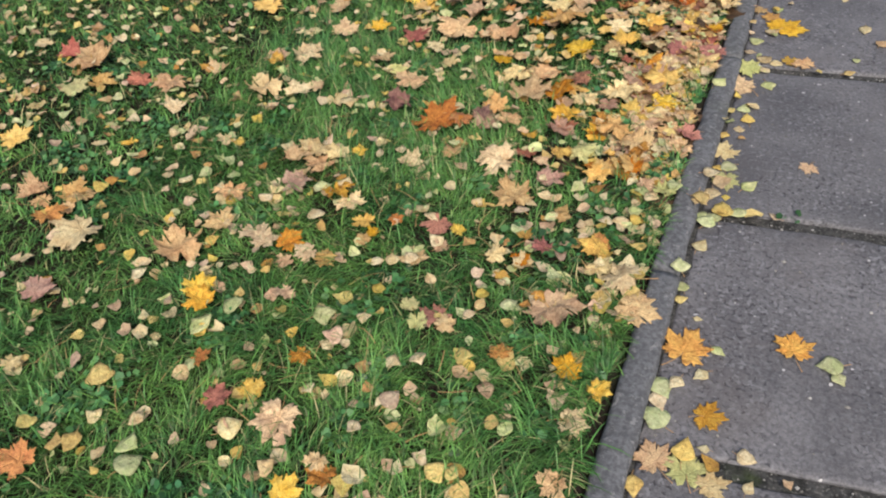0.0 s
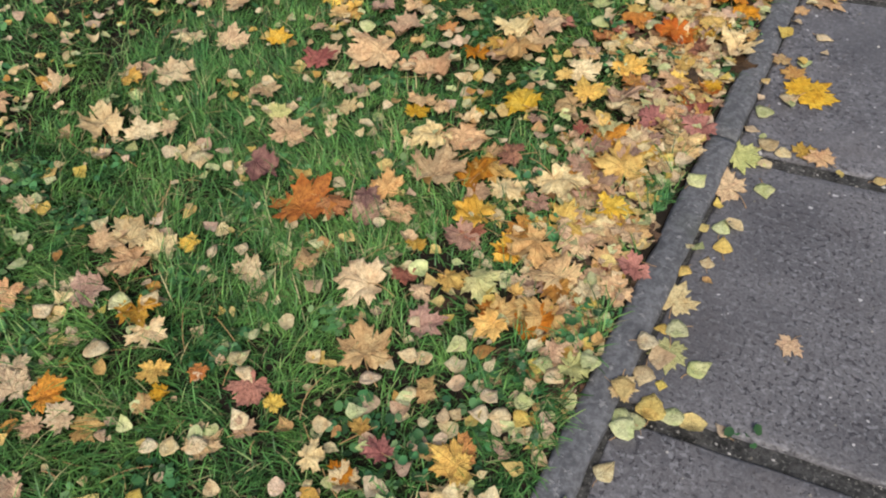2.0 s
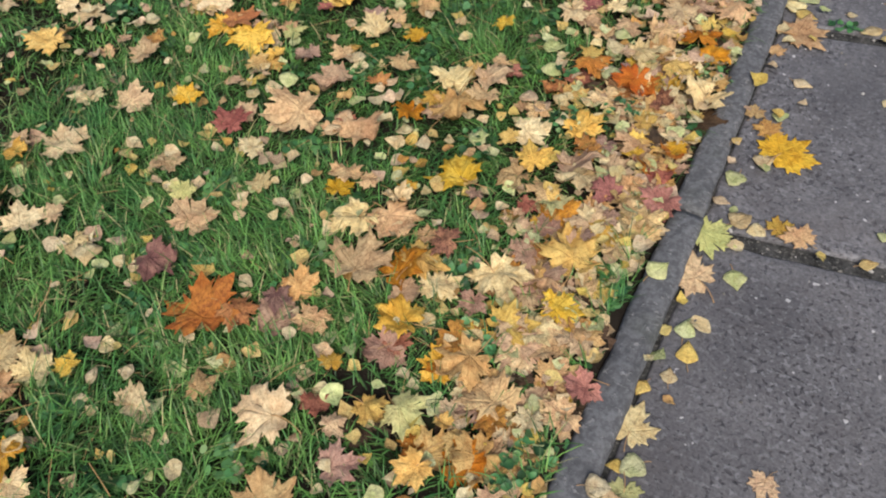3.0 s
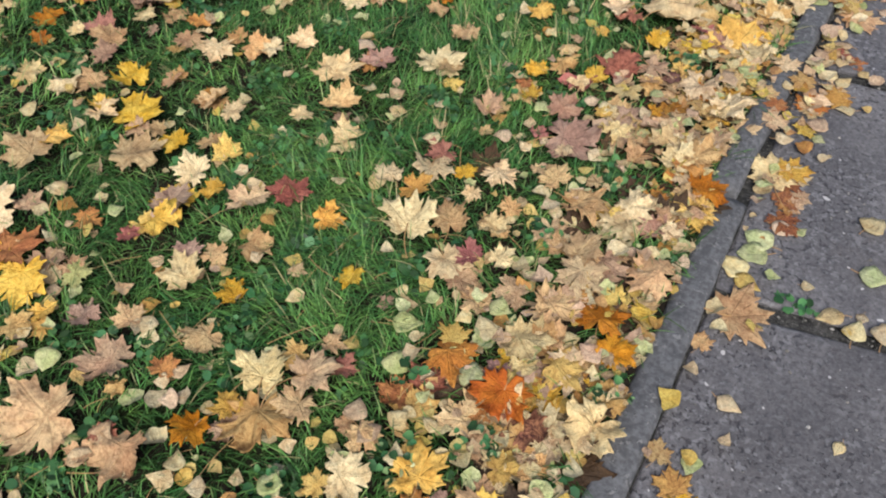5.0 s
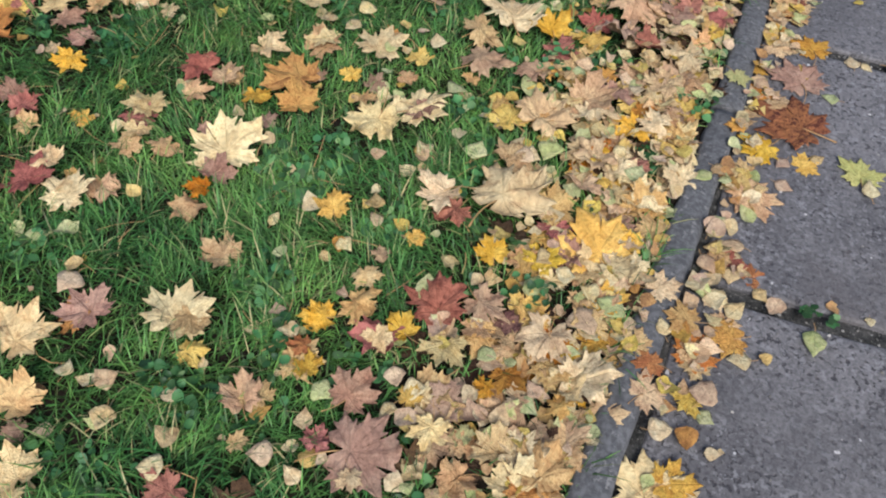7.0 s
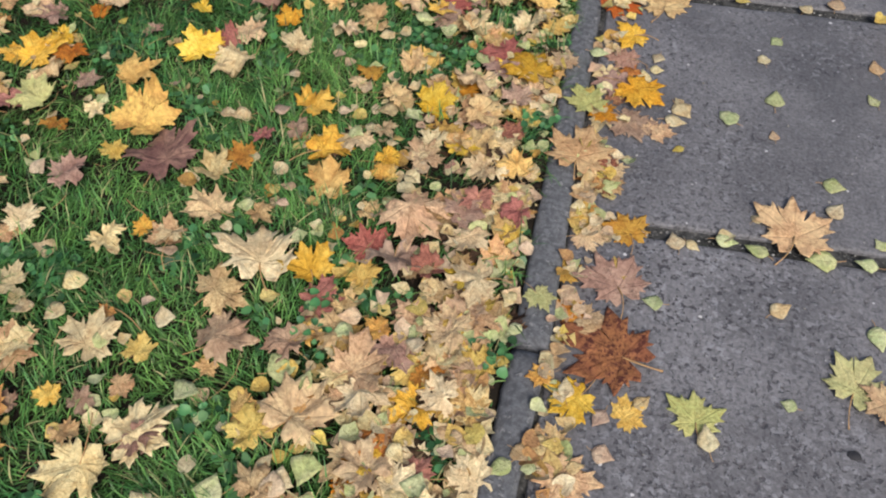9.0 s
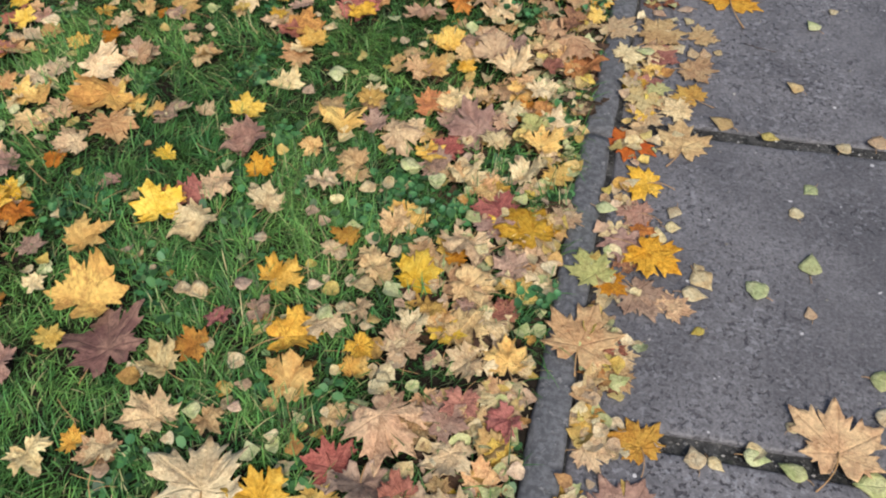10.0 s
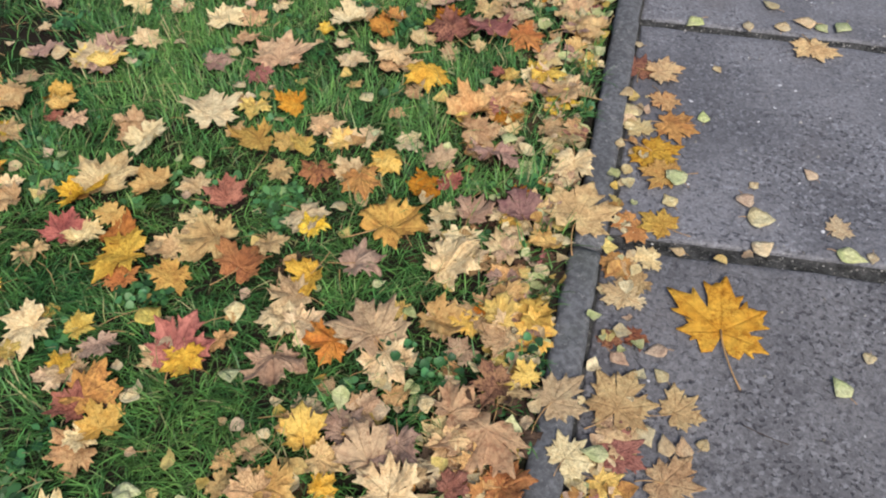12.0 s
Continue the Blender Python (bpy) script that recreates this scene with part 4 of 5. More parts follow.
maple(-0.417, 1.282, 318, 0.061, "t")
maple(-0.450, 1.090, 34, 0.136, "h")
maple(-0.588, 1.470, 182, 0.093, "t")
maple(-0.694, 1.486, 212, 0.082, "p")
maple(-0.425, 1.560, 87, 0.133, "y")
maple(-0.113, 1.733, 287, 0.108, "y")
maple(-0.246, 1.519, 149, 0.140, "h")
maple(-0.164, 1.474, 62, 0.137, "h")
maple(-0.135, 1.423, 198, 0.085, "o")
maple(-0.296, 1.367, 263, 0.110, "g")
maple(-0.365, 1.341, 253, 0.086, "a")
maple(-0.221, 1.380, 243, 0.050, "y")
maple(-0.136, 1.338, 135, 0.119, "h")
maple(-0.231, 1.267, 158, 0.095, "y")
maple(-0.071, 1.456, 183, 0.074, "c")
maple(-0.018, 1.253, 280, 0.092, "g")
maple(0.113, 1.556, 354, 0.108, "c")
maple(0.144, 1.404, 188, 0.097, "g")
maple(0.372, 1.546, 176, 0.064, "t")
maple(-1.450, 1.874, 11, 0.127, "t")
maple(-1.327, 1.962, 16, 0.090, "y")
maple(-1.502, 1.661, 42, 0.133, "c")
maple(-1.600, 1.581, 253, 0.081, "y")
maple(-1.197, 1.726, 354, 0.099, "t")
maple(0.089, 1.259, 277, 0.070, "c")
maple(-1.148, 1.929, 9, 0.127, "r")
maple(-1.036, 1.859, 150, 0.086, "c")
maple(-0.756, 1.887, 205, 0.105, "h")
maple(-0.746, 1.837, 22, 0.078, "a")
maple(-0.693, 1.886, 128, 0.064, "t")
maple(-0.939, 1.768, 50, 0.082, "c")
maple(-0.598, 1.871, 234, 0.093, "c")
maple(-0.659, 1.762, 158, 0.137, "c")
maple(-0.566, 1.800, 243, 0.146, "t")
maple(-0.301, 1.985, 263, 0.059, "r")
maple(-0.151, 1.883, 30, 0.157, "y")
maple(-0.250, 1.847, 81, 0.097, "m")
maple(-0.068, 1.936, 148, 0.067, "t")
maple(-0.144, 1.951, 202, 0.057, "m")
maple(-0.581, 1.660, 7, 0.169, "t")
maple(-0.476, 1.685, 326, 0.129, "o")
maple(-0.446, 1.726, 330, 0.117, "a")
maple(-0.428, 1.786, 99, 0.094, "b")
maple(-0.271, 1.749, 233, 0.146, "c")
maple(-0.386, 1.681, 17, 0.103, "c")
maple(-0.664, 1.544, 26, 0.098, "h")
maple(-0.170, 1.787, 184, 0.089, "h")
maple(0.101, 1.971, 75, 0.141, "t")
maple(-1.882, 1.967, 167, 0.148, "y")
maple(-2.337, 1.363, 72, 0.197, "t")
maple(-1.904, 1.297, 202, 0.144, "t")
maple(-1.782, 1.171, 87, 0.100, "c")
maple(-2.252, 1.164, 43, 0.147, "g")
# maple leaves, 0 to 1 m along the path
maple(-0.693, 0.115, 184, 0.131, "t")
maple(-0.800, 0.179, 48, 0.079, "y")
maple(-0.864, 0.128, 305, 0.087, "r")
maple(-0.978, 0.216, 275, 0.061, "o")
maple(-0.526, 0.029, 92, 0.085, "o")
maple(-0.546, 0.051, 178, 0.059, "c")
maple(-0.739, 0.305, 162, 0.066, "o")
maple(0.151, 0.692, 348, 0.134, "a")
maple(0.397, 0.783, 5, 0.101, "a")
maple(0.237, 0.503, 284, 0.085, "a")
maple(0.139, 0.351, 34, 0.094, "t")
maple(0.213, 0.349, 10, 0.107, "g")
maple(0.271, 0.327, 301, 0.080, "c")
maple(-0.046, 0.184, 156, 0.082, "t")
maple(-0.047, 0.359, 274, 0.080, "c")
maple(-1.563, 0.259, 1, 0.116, "m")
maple(-1.640, 0.485, 160, 0.170, "c")
maple(-1.767, 0.524, 260, 0.118, "o")
maple(-1.433, 0.028, 340, 0.067, "c")
maple(-0.015, 0.464, 325, 0.069, "y")
maple(-0.273, 0.496, 11, 0.064, "o")
maple(-0.102, 0.503, 9, 0.084, "a")
maple(-1.294, 0.814, 195, 0.111, "h")
maple(-0.989, 0.676, 338, 0.099, "o")
maple(-0.922, 0.643, 137, 0.083, "c")
maple(-1.297, 0.549, 44, 0.174, "t")
maple(-1.138, 0.428, 16, 0.106, "y")
maple(-1.101, 0.381, 78, 0.097, "a")
maple(-0.897, 0.480, 152, 0.080, "t")
maple(-1.067, 0.660, 10, 0.094, "c")
maple(-1.247, 0.687, 80, 0.114, "t")
maple(-1.793, 0.925, 178, 0.074, "y")
maple(-0.154, 0.941, 84, 0.098, "a")
maple(-0.063, 0.845, 83, 0.138, "c")
maple(-0.293, 0.896, 79, 0.072, "r")
maple(-0.319, 0.810, 104, 0.076, "c")
maple(-0.331, 0.821, 8, 0.058, "o")
maple(-0.401, 0.823, 302, 0.077, "c")
maple(-0.187, 0.665, 231, 0.156, "t")
maple(-0.167, 0.709, 200, 0.073, "c")
maple(-0.236, 0.707, 231, 0.050, "a")
maple(0.009, 0.746, 260, 0.122, "t")
maple(-0.556, 0.564, 67, 0.062, "g")
maple(-0.506, 0.515, 357, 0.067, "g")
maple(-0.437, 0.532, 310, 0.066, "c")
maple(-1.112, 0.918, 299, 0.112, "m")
maple(-0.964, 0.929, 241, 0.113, "a")
maple(-0.903, 0.891, 224, 0.104, "c")
maple(-0.819, 0.819, 214, 0.076, "a")
maple(-0.774, 0.788, 142, 0.050, "a")
maple(-0.792, 0.753, 61, 0.056, "h")
maple(-0.736, 0.868, 181, 0.050, "o")
maple(-0.544, 0.886, 354, 0.053, "y")
maple(-0.352, 0.921, 194, 0.056, "a")
maple(-2.217, 0.827, 40, 0.136, "y")
maple(-1.923, 0.607, 45, 0.113, "t")
# maple leaves, -1 to 0 m along the path
maple(-1.208, -0.186, 82, 0.106, "o")
maple(-0.579, -0.030, 349, 0.087, "y")
# birch leaves, 7 to 8 m along the path
birch(0.458, 7.061, 315, 0.032, "c")
birch(0.254, 7.028, 58, 0.062, "g")
birch(0.605, 7.135, 46, 0.048, "k")
birch(0.097, 7.112, 358, 0.039, "c")
birch(0.319, 7.301, 6, 0.049, "g")
birch(0.112, 7.283, 229, 0.067, "c")
birch(0.353, 7.532, 211, 0.037, "c")
birch(0.110, 7.602, 84, 0.037, "c")
birch(0.673, 7.824, 218, 0.050, "g")
birch(0.735, 7.839, 151, 0.069, "g")
birch(0.445, 7.775, 185, 0.053, "c")
birch(0.551, 7.800, 346, 0.054, "c")
birch(0.277, 7.759, 141, 0.075, "g")
birch(0.622, 7.843, 93, 0.075, "k")
birch(0.518, 7.914, 52, 0.065, "c")
# birch leaves, 6 to 7 m along the path
birch(0.136, 6.193, 90, 0.058, "g")
birch(0.313, 6.261, 12, 0.052, "t")
birch(0.277, 6.258, 20, 0.052, "t")
birch(0.352, 6.279, 336, 0.030, "t")
birch(0.232, 6.273, 213, 0.057, "c")
birch(0.638, 6.483, 37, 0.058, "g")
birch(0.257, 6.423, 51, 0.043, "c")
birch(0.163, 6.444, 238, 0.051, "k")
birch(0.702, 6.575, 161, 0.032, "c")
birch(0.243, 6.483, 114, 0.055, "k")
birch(0.738, 6.874, 170, 0.042, "c")
birch(0.685, 6.867, 254, 0.075, "g")
birch(0.274, 6.785, 81, 0.041, "t")
birch(0.477, 6.844, 310, 0.066, "c")
birch(0.146, 6.829, 354, 0.048, "c")
birch(0.471, 6.942, 272, 0.072, "c")
birch(0.436, 6.999, 201, 0.052, "k")
birch(0.244, 6.952, 35, 0.050, "c")
birch(0.575, 6.164, 57, 0.056, "t")
# birch leaves, 5 to 6 m along the path
birch(0.209, 5.176, 121, 0.029, "c")
birch(0.339, 5.241, 124, 0.035, "y")
birch(0.586, 5.350, 13, 0.038, "k")
birch(0.467, 5.390, 55, 0.058, "g")
birch(0.324, 5.343, 267, 0.062, "c")
birch(0.342, 5.391, 221, 0.068, "c")
birch(0.592, 5.494, 356, 0.069, "g")
birch(0.332, 5.424, 41, 0.034, "c")
birch(0.230, 5.501, 11, 0.061, "c")
birch(0.263, 5.540, 276, 0.041, "c")
birch(0.561, 5.658, 16, 0.041, "c")
birch(0.263, 5.590, 162, 0.048, "c")
birch(0.093, 5.543, 266, 0.056, "g")
birch(0.600, 5.750, 139, 0.046, "g")
birch(0.830, 5.037, 38, 0.041, "g")
birch(0.695, 5.931, 325, 0.045, "c")
birch(0.500, 5.930, 249, 0.051, "y")
birch(0.540, 5.050, 315, 0.036, "c")
birch(0.729, 5.119, 327, 0.065, "c")
birch(0.373, 5.959, 66, 0.072, "t")
birch(0.730, 5.204, 261, 0.060, "g")
birch(0.857, 5.553, 30, 0.048, "g")
birch(0.878, 5.697, 9, 0.062, "t")
birch(0.786, 5.974, 344, 0.058, "t")
# birch leaves, 4 to 5 m along the path
birch(0.182, 4.321, 293, 0.039, "t")
birch(0.040, 4.280, 130, 0.055, "g")
birch(0.233, 4.362, 258, 0.049, "k")
birch(0.072, 4.317, 242, 0.040, "t")
birch(0.104, 4.350, 92, 0.046, "t")
birch(0.435, 4.440, 11, 0.062, "c")
birch(0.219, 4.439, 152, 0.048, "k")
birch(0.601, 4.558, 76, 0.037, "g")
birch(0.301, 4.493, 317, 0.046, "t")
birch(0.143, 4.486, 8, 0.051, "c")
birch(0.799, 4.767, 188, 0.066, "g")
birch(0.120, 4.606, 263, 0.047, "c")
birch(0.470, 4.043, 186, 0.025, "c")
birch(0.588, 4.792, 307, 0.058, "c")
birch(0.307, 4.748, 88, 0.050, "g")
birch(0.234, 4.009, 235, 0.042, "t")
birch(0.161, 4.028, 184, 0.050, "t")
birch(0.107, 4.037, 224, 0.059, "k")
birch(0.792, 4.968, 82, 0.056, "g")
birch(0.689, 4.957, 98, 0.075, "g")
birch(0.164, 4.082, 212, 0.051, "t")
birch(0.539, 4.950, 69, 0.060, "g")
birch(0.122, 4.097, 112, 0.067, "t")
birch(0.151, 4.116, 97, 0.058, "k")
birch(0.388, 4.930, 235, 0.040, "c")
birch(0.348, 4.933, 21, 0.053, "c")
birch(0.466, 4.963, 268, 0.057, "g")
birch(0.104, 4.152, 336, 0.056, "y")
# birch leaves, 3 to 4 m along the path
birch(0.098, 3.588, 295, 0.051, "c")
birch(0.180, 3.664, 254, 0.040, "g")
birch(0.167, 3.714, 345, 0.062, "k")
birch(0.220, 3.824, 111, 0.056, "c")
birch(0.361, 3.933, 182, 0.073, "g")
birch(0.051, 3.817, 27, 0.049, "c")
birch(0.189, 3.943, 328, 0.061, "c")
birch(0.142, 3.961, 75, 0.064, "c")
birch(0.544, 3.108, 58, 0.057, "y")
birch(0.459, 3.095, 346, 0.074, "c")
birch(0.395, 3.070, 353, 0.067, "c")
birch(0.337, 3.083, 127, 0.070, "t")
birch(0.400, 3.112, 175, 0.036, "c")
birch(0.272, 3.145, 284, 0.032, "c")
birch(0.146, 3.088, 252, 0.070, "y")
birch(0.402, 3.247, 275, 0.075, "g")
birch(0.108, 3.119, 60, 0.071, "c")
birch(0.136, 3.180, 117, 0.075, "g")
birch(0.138, 3.231, 80, 0.075, "g")
birch(0.219, 3.306, 327, 0.038, "g")
birch(0.179, 3.293, 264, 0.068, "k")
birch(0.491, 3.445, 271, 0.052, "y")
birch(0.370, 3.412, 326, 0.067, "c")
# birch leaves, 2 to 3 m along the path
birch(0.204, 2.002, 204, 0.060, "g")
birch(0.464, 2.173, 299, 0.047, "y")
birch(0.483, 2.273, 180, 0.032, "g")
birch(0.213, 2.166, 127, 0.047, "c")
birch(0.171, 2.183, 318, 0.060, "t")
birch(0.570, 2.432, 333, 0.060, "t")
birch(0.113, 2.226, 261, 0.045, "k")
birch(0.124, 2.314, 166, 0.057, "g")
birch(0.506, 2.525, 176, 0.067, "c")
birch(0.174, 2.405, 191, 0.056, "c")
birch(0.096, 2.426, 324, 0.034, "y")
birch(0.422, 2.767, 166, 0.038, "c")
birch(0.201, 2.756, 257, 0.057, "c")
# birch leaves, 1 to 2 m along the path
birch(0.300, 1.275, 65, 0.039, "k")
birch(0.136, 1.211, 49, 0.043, "g")
birch(0.101, 1.206, 85, 0.058, "g")
birch(0.197, 1.255, 117, 0.064, "g")
birch(0.041, 1.933, 331, 0.063, "g")
birch(0.154, 1.256, 9, 0.067, "y")
birch(0.090, 1.255, 202, 0.069, "y")
birch(0.155, 1.319, 189, 0.029, "y")
birch(0.113, 1.325, 184, 0.058, "t")
birch(0.214, 1.395, 321, 0.064, "g")
birch(0.094, 1.394, 287, 0.051, "c")
birch(0.140, 1.473, 137, 0.055, "g")
birch(0.110, 1.461, 115, 0.038, "y")
birch(0.102, 1.645, 167, 0.043, "y")
birch(0.144, 1.696, 10, 0.041, "c")
birch(0.163, 1.765, 13, 0.060, "y")
birch(0.143, 1.823, 360, 0.058, "g")
birch(0.102, 1.803, 322, 0.034, "y")
birch(0.121, 1.079, 341, 0.056, "c")
birch(0.120, 1.182, 344, 0.058, "g")
# birch leaves, 0 to 1 m along the path
birch(0.344, 0.348, 342, 0.037, "c")
birch(0.114, 0.266, 196, 0.058, "y")
birch(0.329, 0.420, 260, 0.045, "c")
birch(0.200, 0.389, 358, 0.067, "y")
birch(0.239, 0.412, 97, 0.030, "c")
birch(0.123, 0.456, 57, 0.069, "g")
birch(0.119, 0.506, 209, 0.062, "c")
birch(0.117, 0.549, 218, 0.071, "g")
birch(0.147, 0.569, 155, 0.047, "c")
birch(0.504, 0.717, 218, 0.042, "g")
birch(0.199, 0.616, 142, 0.048, "c")
birch(0.483, 0.753, 111, 0.068, "g")
birch(0.225, 0.706, 241, 0.041, "g")
birch(0.161, 0.797, 265, 0.025, "c")
birch(0.108, 0.852, 301, 0.038, "y")
birch(0.102, 0.899, 31, 0.039, "g")
birch(0.084, 0.955, 20, 0.060, "g")
# birch leaves on the lawn
birch(-1.079, 7.231, 266, 0.046, "c")
birch(-0.627, 7.126, 233, 0.045, "c")
birch(-1.595, 7.106, 298, 0.062, "c")
birch(-1.000, 7.087, 232, 0.054, "c")
birch(-0.202, 7.052, 167, 0.049, "g")
birch(-0.986, 6.768, 125, 0.043, "c")
birch(-0.572, 6.708, 126, 0.045, "c")
birch(-0.405, 6.497, 303, 0.036, "g")
birch(-0.068, 6.442, 313, 0.032, "c")
birch(-0.314, 6.437, 242, 0.041, "g")
birch(-0.700, 6.343, 197, 0.056, "c")
birch(-0.879, 6.284, 248, 0.072, "y")
birch(-0.219, 6.223, 294, 0.043, "c")
birch(-0.646, 6.188, 209, 0.045, "g")
birch(-0.827, 6.091, 4, 0.049, "c")
birch(-0.525, 6.079, 90, 0.033, "c")
birch(-0.019, 6.029, 249, 0.052, "y")
birch(-0.738, 5.900, 287, 0.057, "g")
birch(-0.734, 5.875, 101, 0.050, "g")
birch(-0.791, 5.797, 254, 0.043, "k")
birch(-0.959, 5.697, 175, 0.040, "c")
birch(-1.116, 5.646, 277, 0.051, "c")
birch(-0.425, 5.574, 273, 0.058, "g")
birch(-0.508, 5.469, 131, 0.051, "c")
birch(-0.222, 5.432, 234, 0.049, "g")
birch(-0.179, 5.334, 340, 0.042, "c")
birch(-0.719, 5.246, 98, 0.050, "c")
birch(-0.425, 5.172, 106, 0.059, "t")
birch(-0.536, 5.143, 282, 0.044, "k")
birch(-0.700, 5.109, 312, 0.046, "k")
birch(-0.443, 5.096, 279, 0.056, "c")
birch(-0.485, 5.075, 250, 0.046, "g")
birch(-0.831, 5.062, 283, 0.050, "c")
birch(-0.795, 5.059, 130, 0.060, "c")
birch(-0.305, 4.961, 239, 0.048, "c")
birch(-0.308, 4.938, 163, 0.038, "c")
birch(-0.339, 4.869, 304, 0.043, "g")
birch(-0.590, 4.808, 360, 0.032, "k")
birch(-0.672, 4.779, 106, 0.044, "g")
birch(-0.013, 4.669, 53, 0.048, "c")
birch(0.014, 4.589, 136, 0.044, "g")
birch(-0.338, 4.537, 105, 0.055, "k")
birch(-0.184, 4.502, 180, 0.043, "c")
birch(-0.344, 4.497, 145, 0.057, "g")
birch(-0.965, 4.487, 54, 0.058, "c")
birch(-0.728, 4.442, 284, 0.049, "c")
birch(-0.966, 4.402, 156, 0.049, "c")
birch(-1.037, 4.397, 38, 0.053, "c")
birch(-0.438, 4.385, 307, 0.075, "g")
birch(-0.382, 4.365, 351, 0.050, "g")
birch(-0.831, 4.360, 32, 0.055, "g")
birch(-0.057, 4.316, 122, 0.036, "t")
birch(-0.615, 4.290, 163, 0.057, "g")
birch(-0.163, 4.261, 226, 0.048, "c")
birch(-0.562, 4.239, 176, 0.038, "g")
birch(-0.109, 4.205, 346, 0.054, "g")
birch(-0.323, 4.191, 172, 0.067, "g")
birch(-0.362, 4.157, 263, 0.053, "c")
birch(-0.371, 4.144, 17, 0.052, "k")
birch(-0.149, 4.113, 302, 0.057, "g")
birch(-0.485, 4.112, 356, 0.061, "g")
birch(-0.602, 4.058, 58, 0.052, "c")
birch(-0.230, 3.876, 146, 0.052, "t")
birch(-0.634, 3.859, 28, 0.052, "t")
birch(-0.176, 3.848, 192, 0.049, "c")
birch(-0.114, 3.832, 85, 0.046, "c")
birch(-0.060, 3.819, 342, 0.064, "g")
birch(-0.612, 3.815, 54, 0.043, "c")
birch(-0.229, 3.794, 355, 0.061, "g")
birch(-0.103, 3.753, 227, 0.075, "k")
birch(-0.642, 3.722, 248, 0.042, "c")
birch(-0.814, 3.717, 359, 0.038, "c")
birch(-0.263, 3.598, 152, 0.043, "g")
birch(-0.149, 3.562, 47, 0.047, "k")
birch(-0.406, 3.477, 214, 0.047, "k")
birch(-0.359, 3.466, 297, 0.051, "c")
birch(-0.390, 3.406, 164, 0.044, "c")
birch(-1.108, 3.394, 178, 0.062, "k")
birch(-0.520, 3.391, 263, 0.051, "g")
birch(-0.776, 3.267, 12, 0.036, "c")
birch(-0.904, 3.244, 330, 0.050, "t")
birch(-0.563, 3.236, 114, 0.052, "k")
birch(-0.984, 3.230, 20, 0.043, "c")
birch(-0.492, 3.222, 64, 0.045, "c")
birch(-0.859, 3.176, 196, 0.053, "c")
birch(-0.726, 3.134, 112, 0.053, "c")
birch(-0.854, 2.880, 220, 0.040, "c")
birch(-0.315, 2.725, 269, 0.056, "g")
birch(-0.090, 2.717, 335, 0.057, "k")
birch(-1.775, 2.690, 122, 0.057, "c")
birch(-0.461, 2.676, 39, 0.046, "g")
birch(-0.316, 2.661, 309, 0.060, "c")
birch(-0.475, 2.589, 287, 0.075, "g")
birch(-0.878, 2.574, 331, 0.037, "c")
birch(-0.288, 2.542, 272, 0.063, "g")
birch(-1.281, 2.525, 333, 0.048, "g")
birch(-1.470, 2.509, 132, 0.057, "c")
birch(-0.444, 2.491, 13, 0.059, "g")
birch(-0.309, 2.402, 71, 0.041, "c")
birch(-0.370, 2.382, 344, 0.049, "c")
birch(-0.455, 2.356, 17, 0.054, "k")
birch(-0.407, 2.325, 65, 0.056, "t")
birch(-0.975, 2.307, 189, 0.048, "c")
birch(-0.829, 2.252, 339, 0.048, "t")
birch(-0.849, 2.214, 124, 0.037, "c")
birch(-0.804, 2.190, 128, 0.047, "k")
birch(-0.511, 2.145, 8, 0.061, "g")
birch(-0.508, 2.144, 279, 0.060, "g")
birch(-1.104, 2.135, 208, 0.057, "g")
birch(-0.701, 2.092, 33, 0.050, "c")
birch(-0.632, 2.070, 123, 0.044, "c")
birch(-0.868, 2.063, 3, 0.058, "t")
birch(-1.156, 2.042, 270, 0.048, "c")
birch(-0.869, 2.005, 340, 0.058, "t")
birch(-0.515, 1.855, 304, 0.046, "g")
birch(-1.177, 1.398, 217, 0.071, "c")
birch(0.004, 1.278, 173, 0.049, "g")
birch(-0.083, 1.234, 114, 0.048, "g")
birch(-0.050, 1.216, 254, 0.048, "c")
birch(-0.871, 1.192, 108, 0.040, "c")
birch(-0.930, 1.153, 23, 0.043, "c")
birch(-0.082, 1.128, 295, 0.047, "g")
birch(-0.352, 1.116, 108, 0.049, "c")
birch(-0.149, 1.107, 244, 0.047, "c")
birch(-0.070, 1.090, 173, 0.044, "y")
birch(-0.110, 1.076, 122, 0.051, "c")
birch(-0.150, 1.062, 112, 0.047, "c")
birch(-0.193, 1.040, 351, 0.030, "t")
birch(-0.305, 1.038, 130, 0.036, "c")
birch(-0.396, 1.027, 322, 0.053, "k")
birch(-0.214, 1.023, 21, 0.040, "t")
birch(-0.534, 1.017, 348, 0.042, "c")
birch(-0.688, 1.004, 1, 0.034, "g")
birch(-0.957, 0.964, 7, 0.056, "c")
birch(-0.679, 0.939, 339, 0.056, "c")
birch(-1.023, 0.930, 284, 0.071, "g")
birch(-0.642, 0.912, 249, 0.053, "c")
birch(-1.167, 0.826, 346, 0.051, "c")
birch(-0.585, 0.817, 60, 0.057, "c")
birch(-1.464, 0.812, 354, 0.059, "c")
birch(-0.980, 0.808, 52, 0.058, "c")
birch(-0.627, 0.731, 57, 0.047, "c")
birch(-0.355, 0.725, 74, 0.037, "t")
birch(-0.670, 0.703, 287, 0.047, "c")
birch(-0.711, 0.685, 50, 0.042, "c")
birch(-0.814, 0.656, 244, 0.037, "t")
birch(-0.301, 0.649, 222, 0.051, "g")
birch(-0.376, 0.630, 1, 0.044, "t")
birch(-0.656, 0.588, 276, 0.043, "y")
birch(-0.394, 0.586, 46, 0.038, "c")
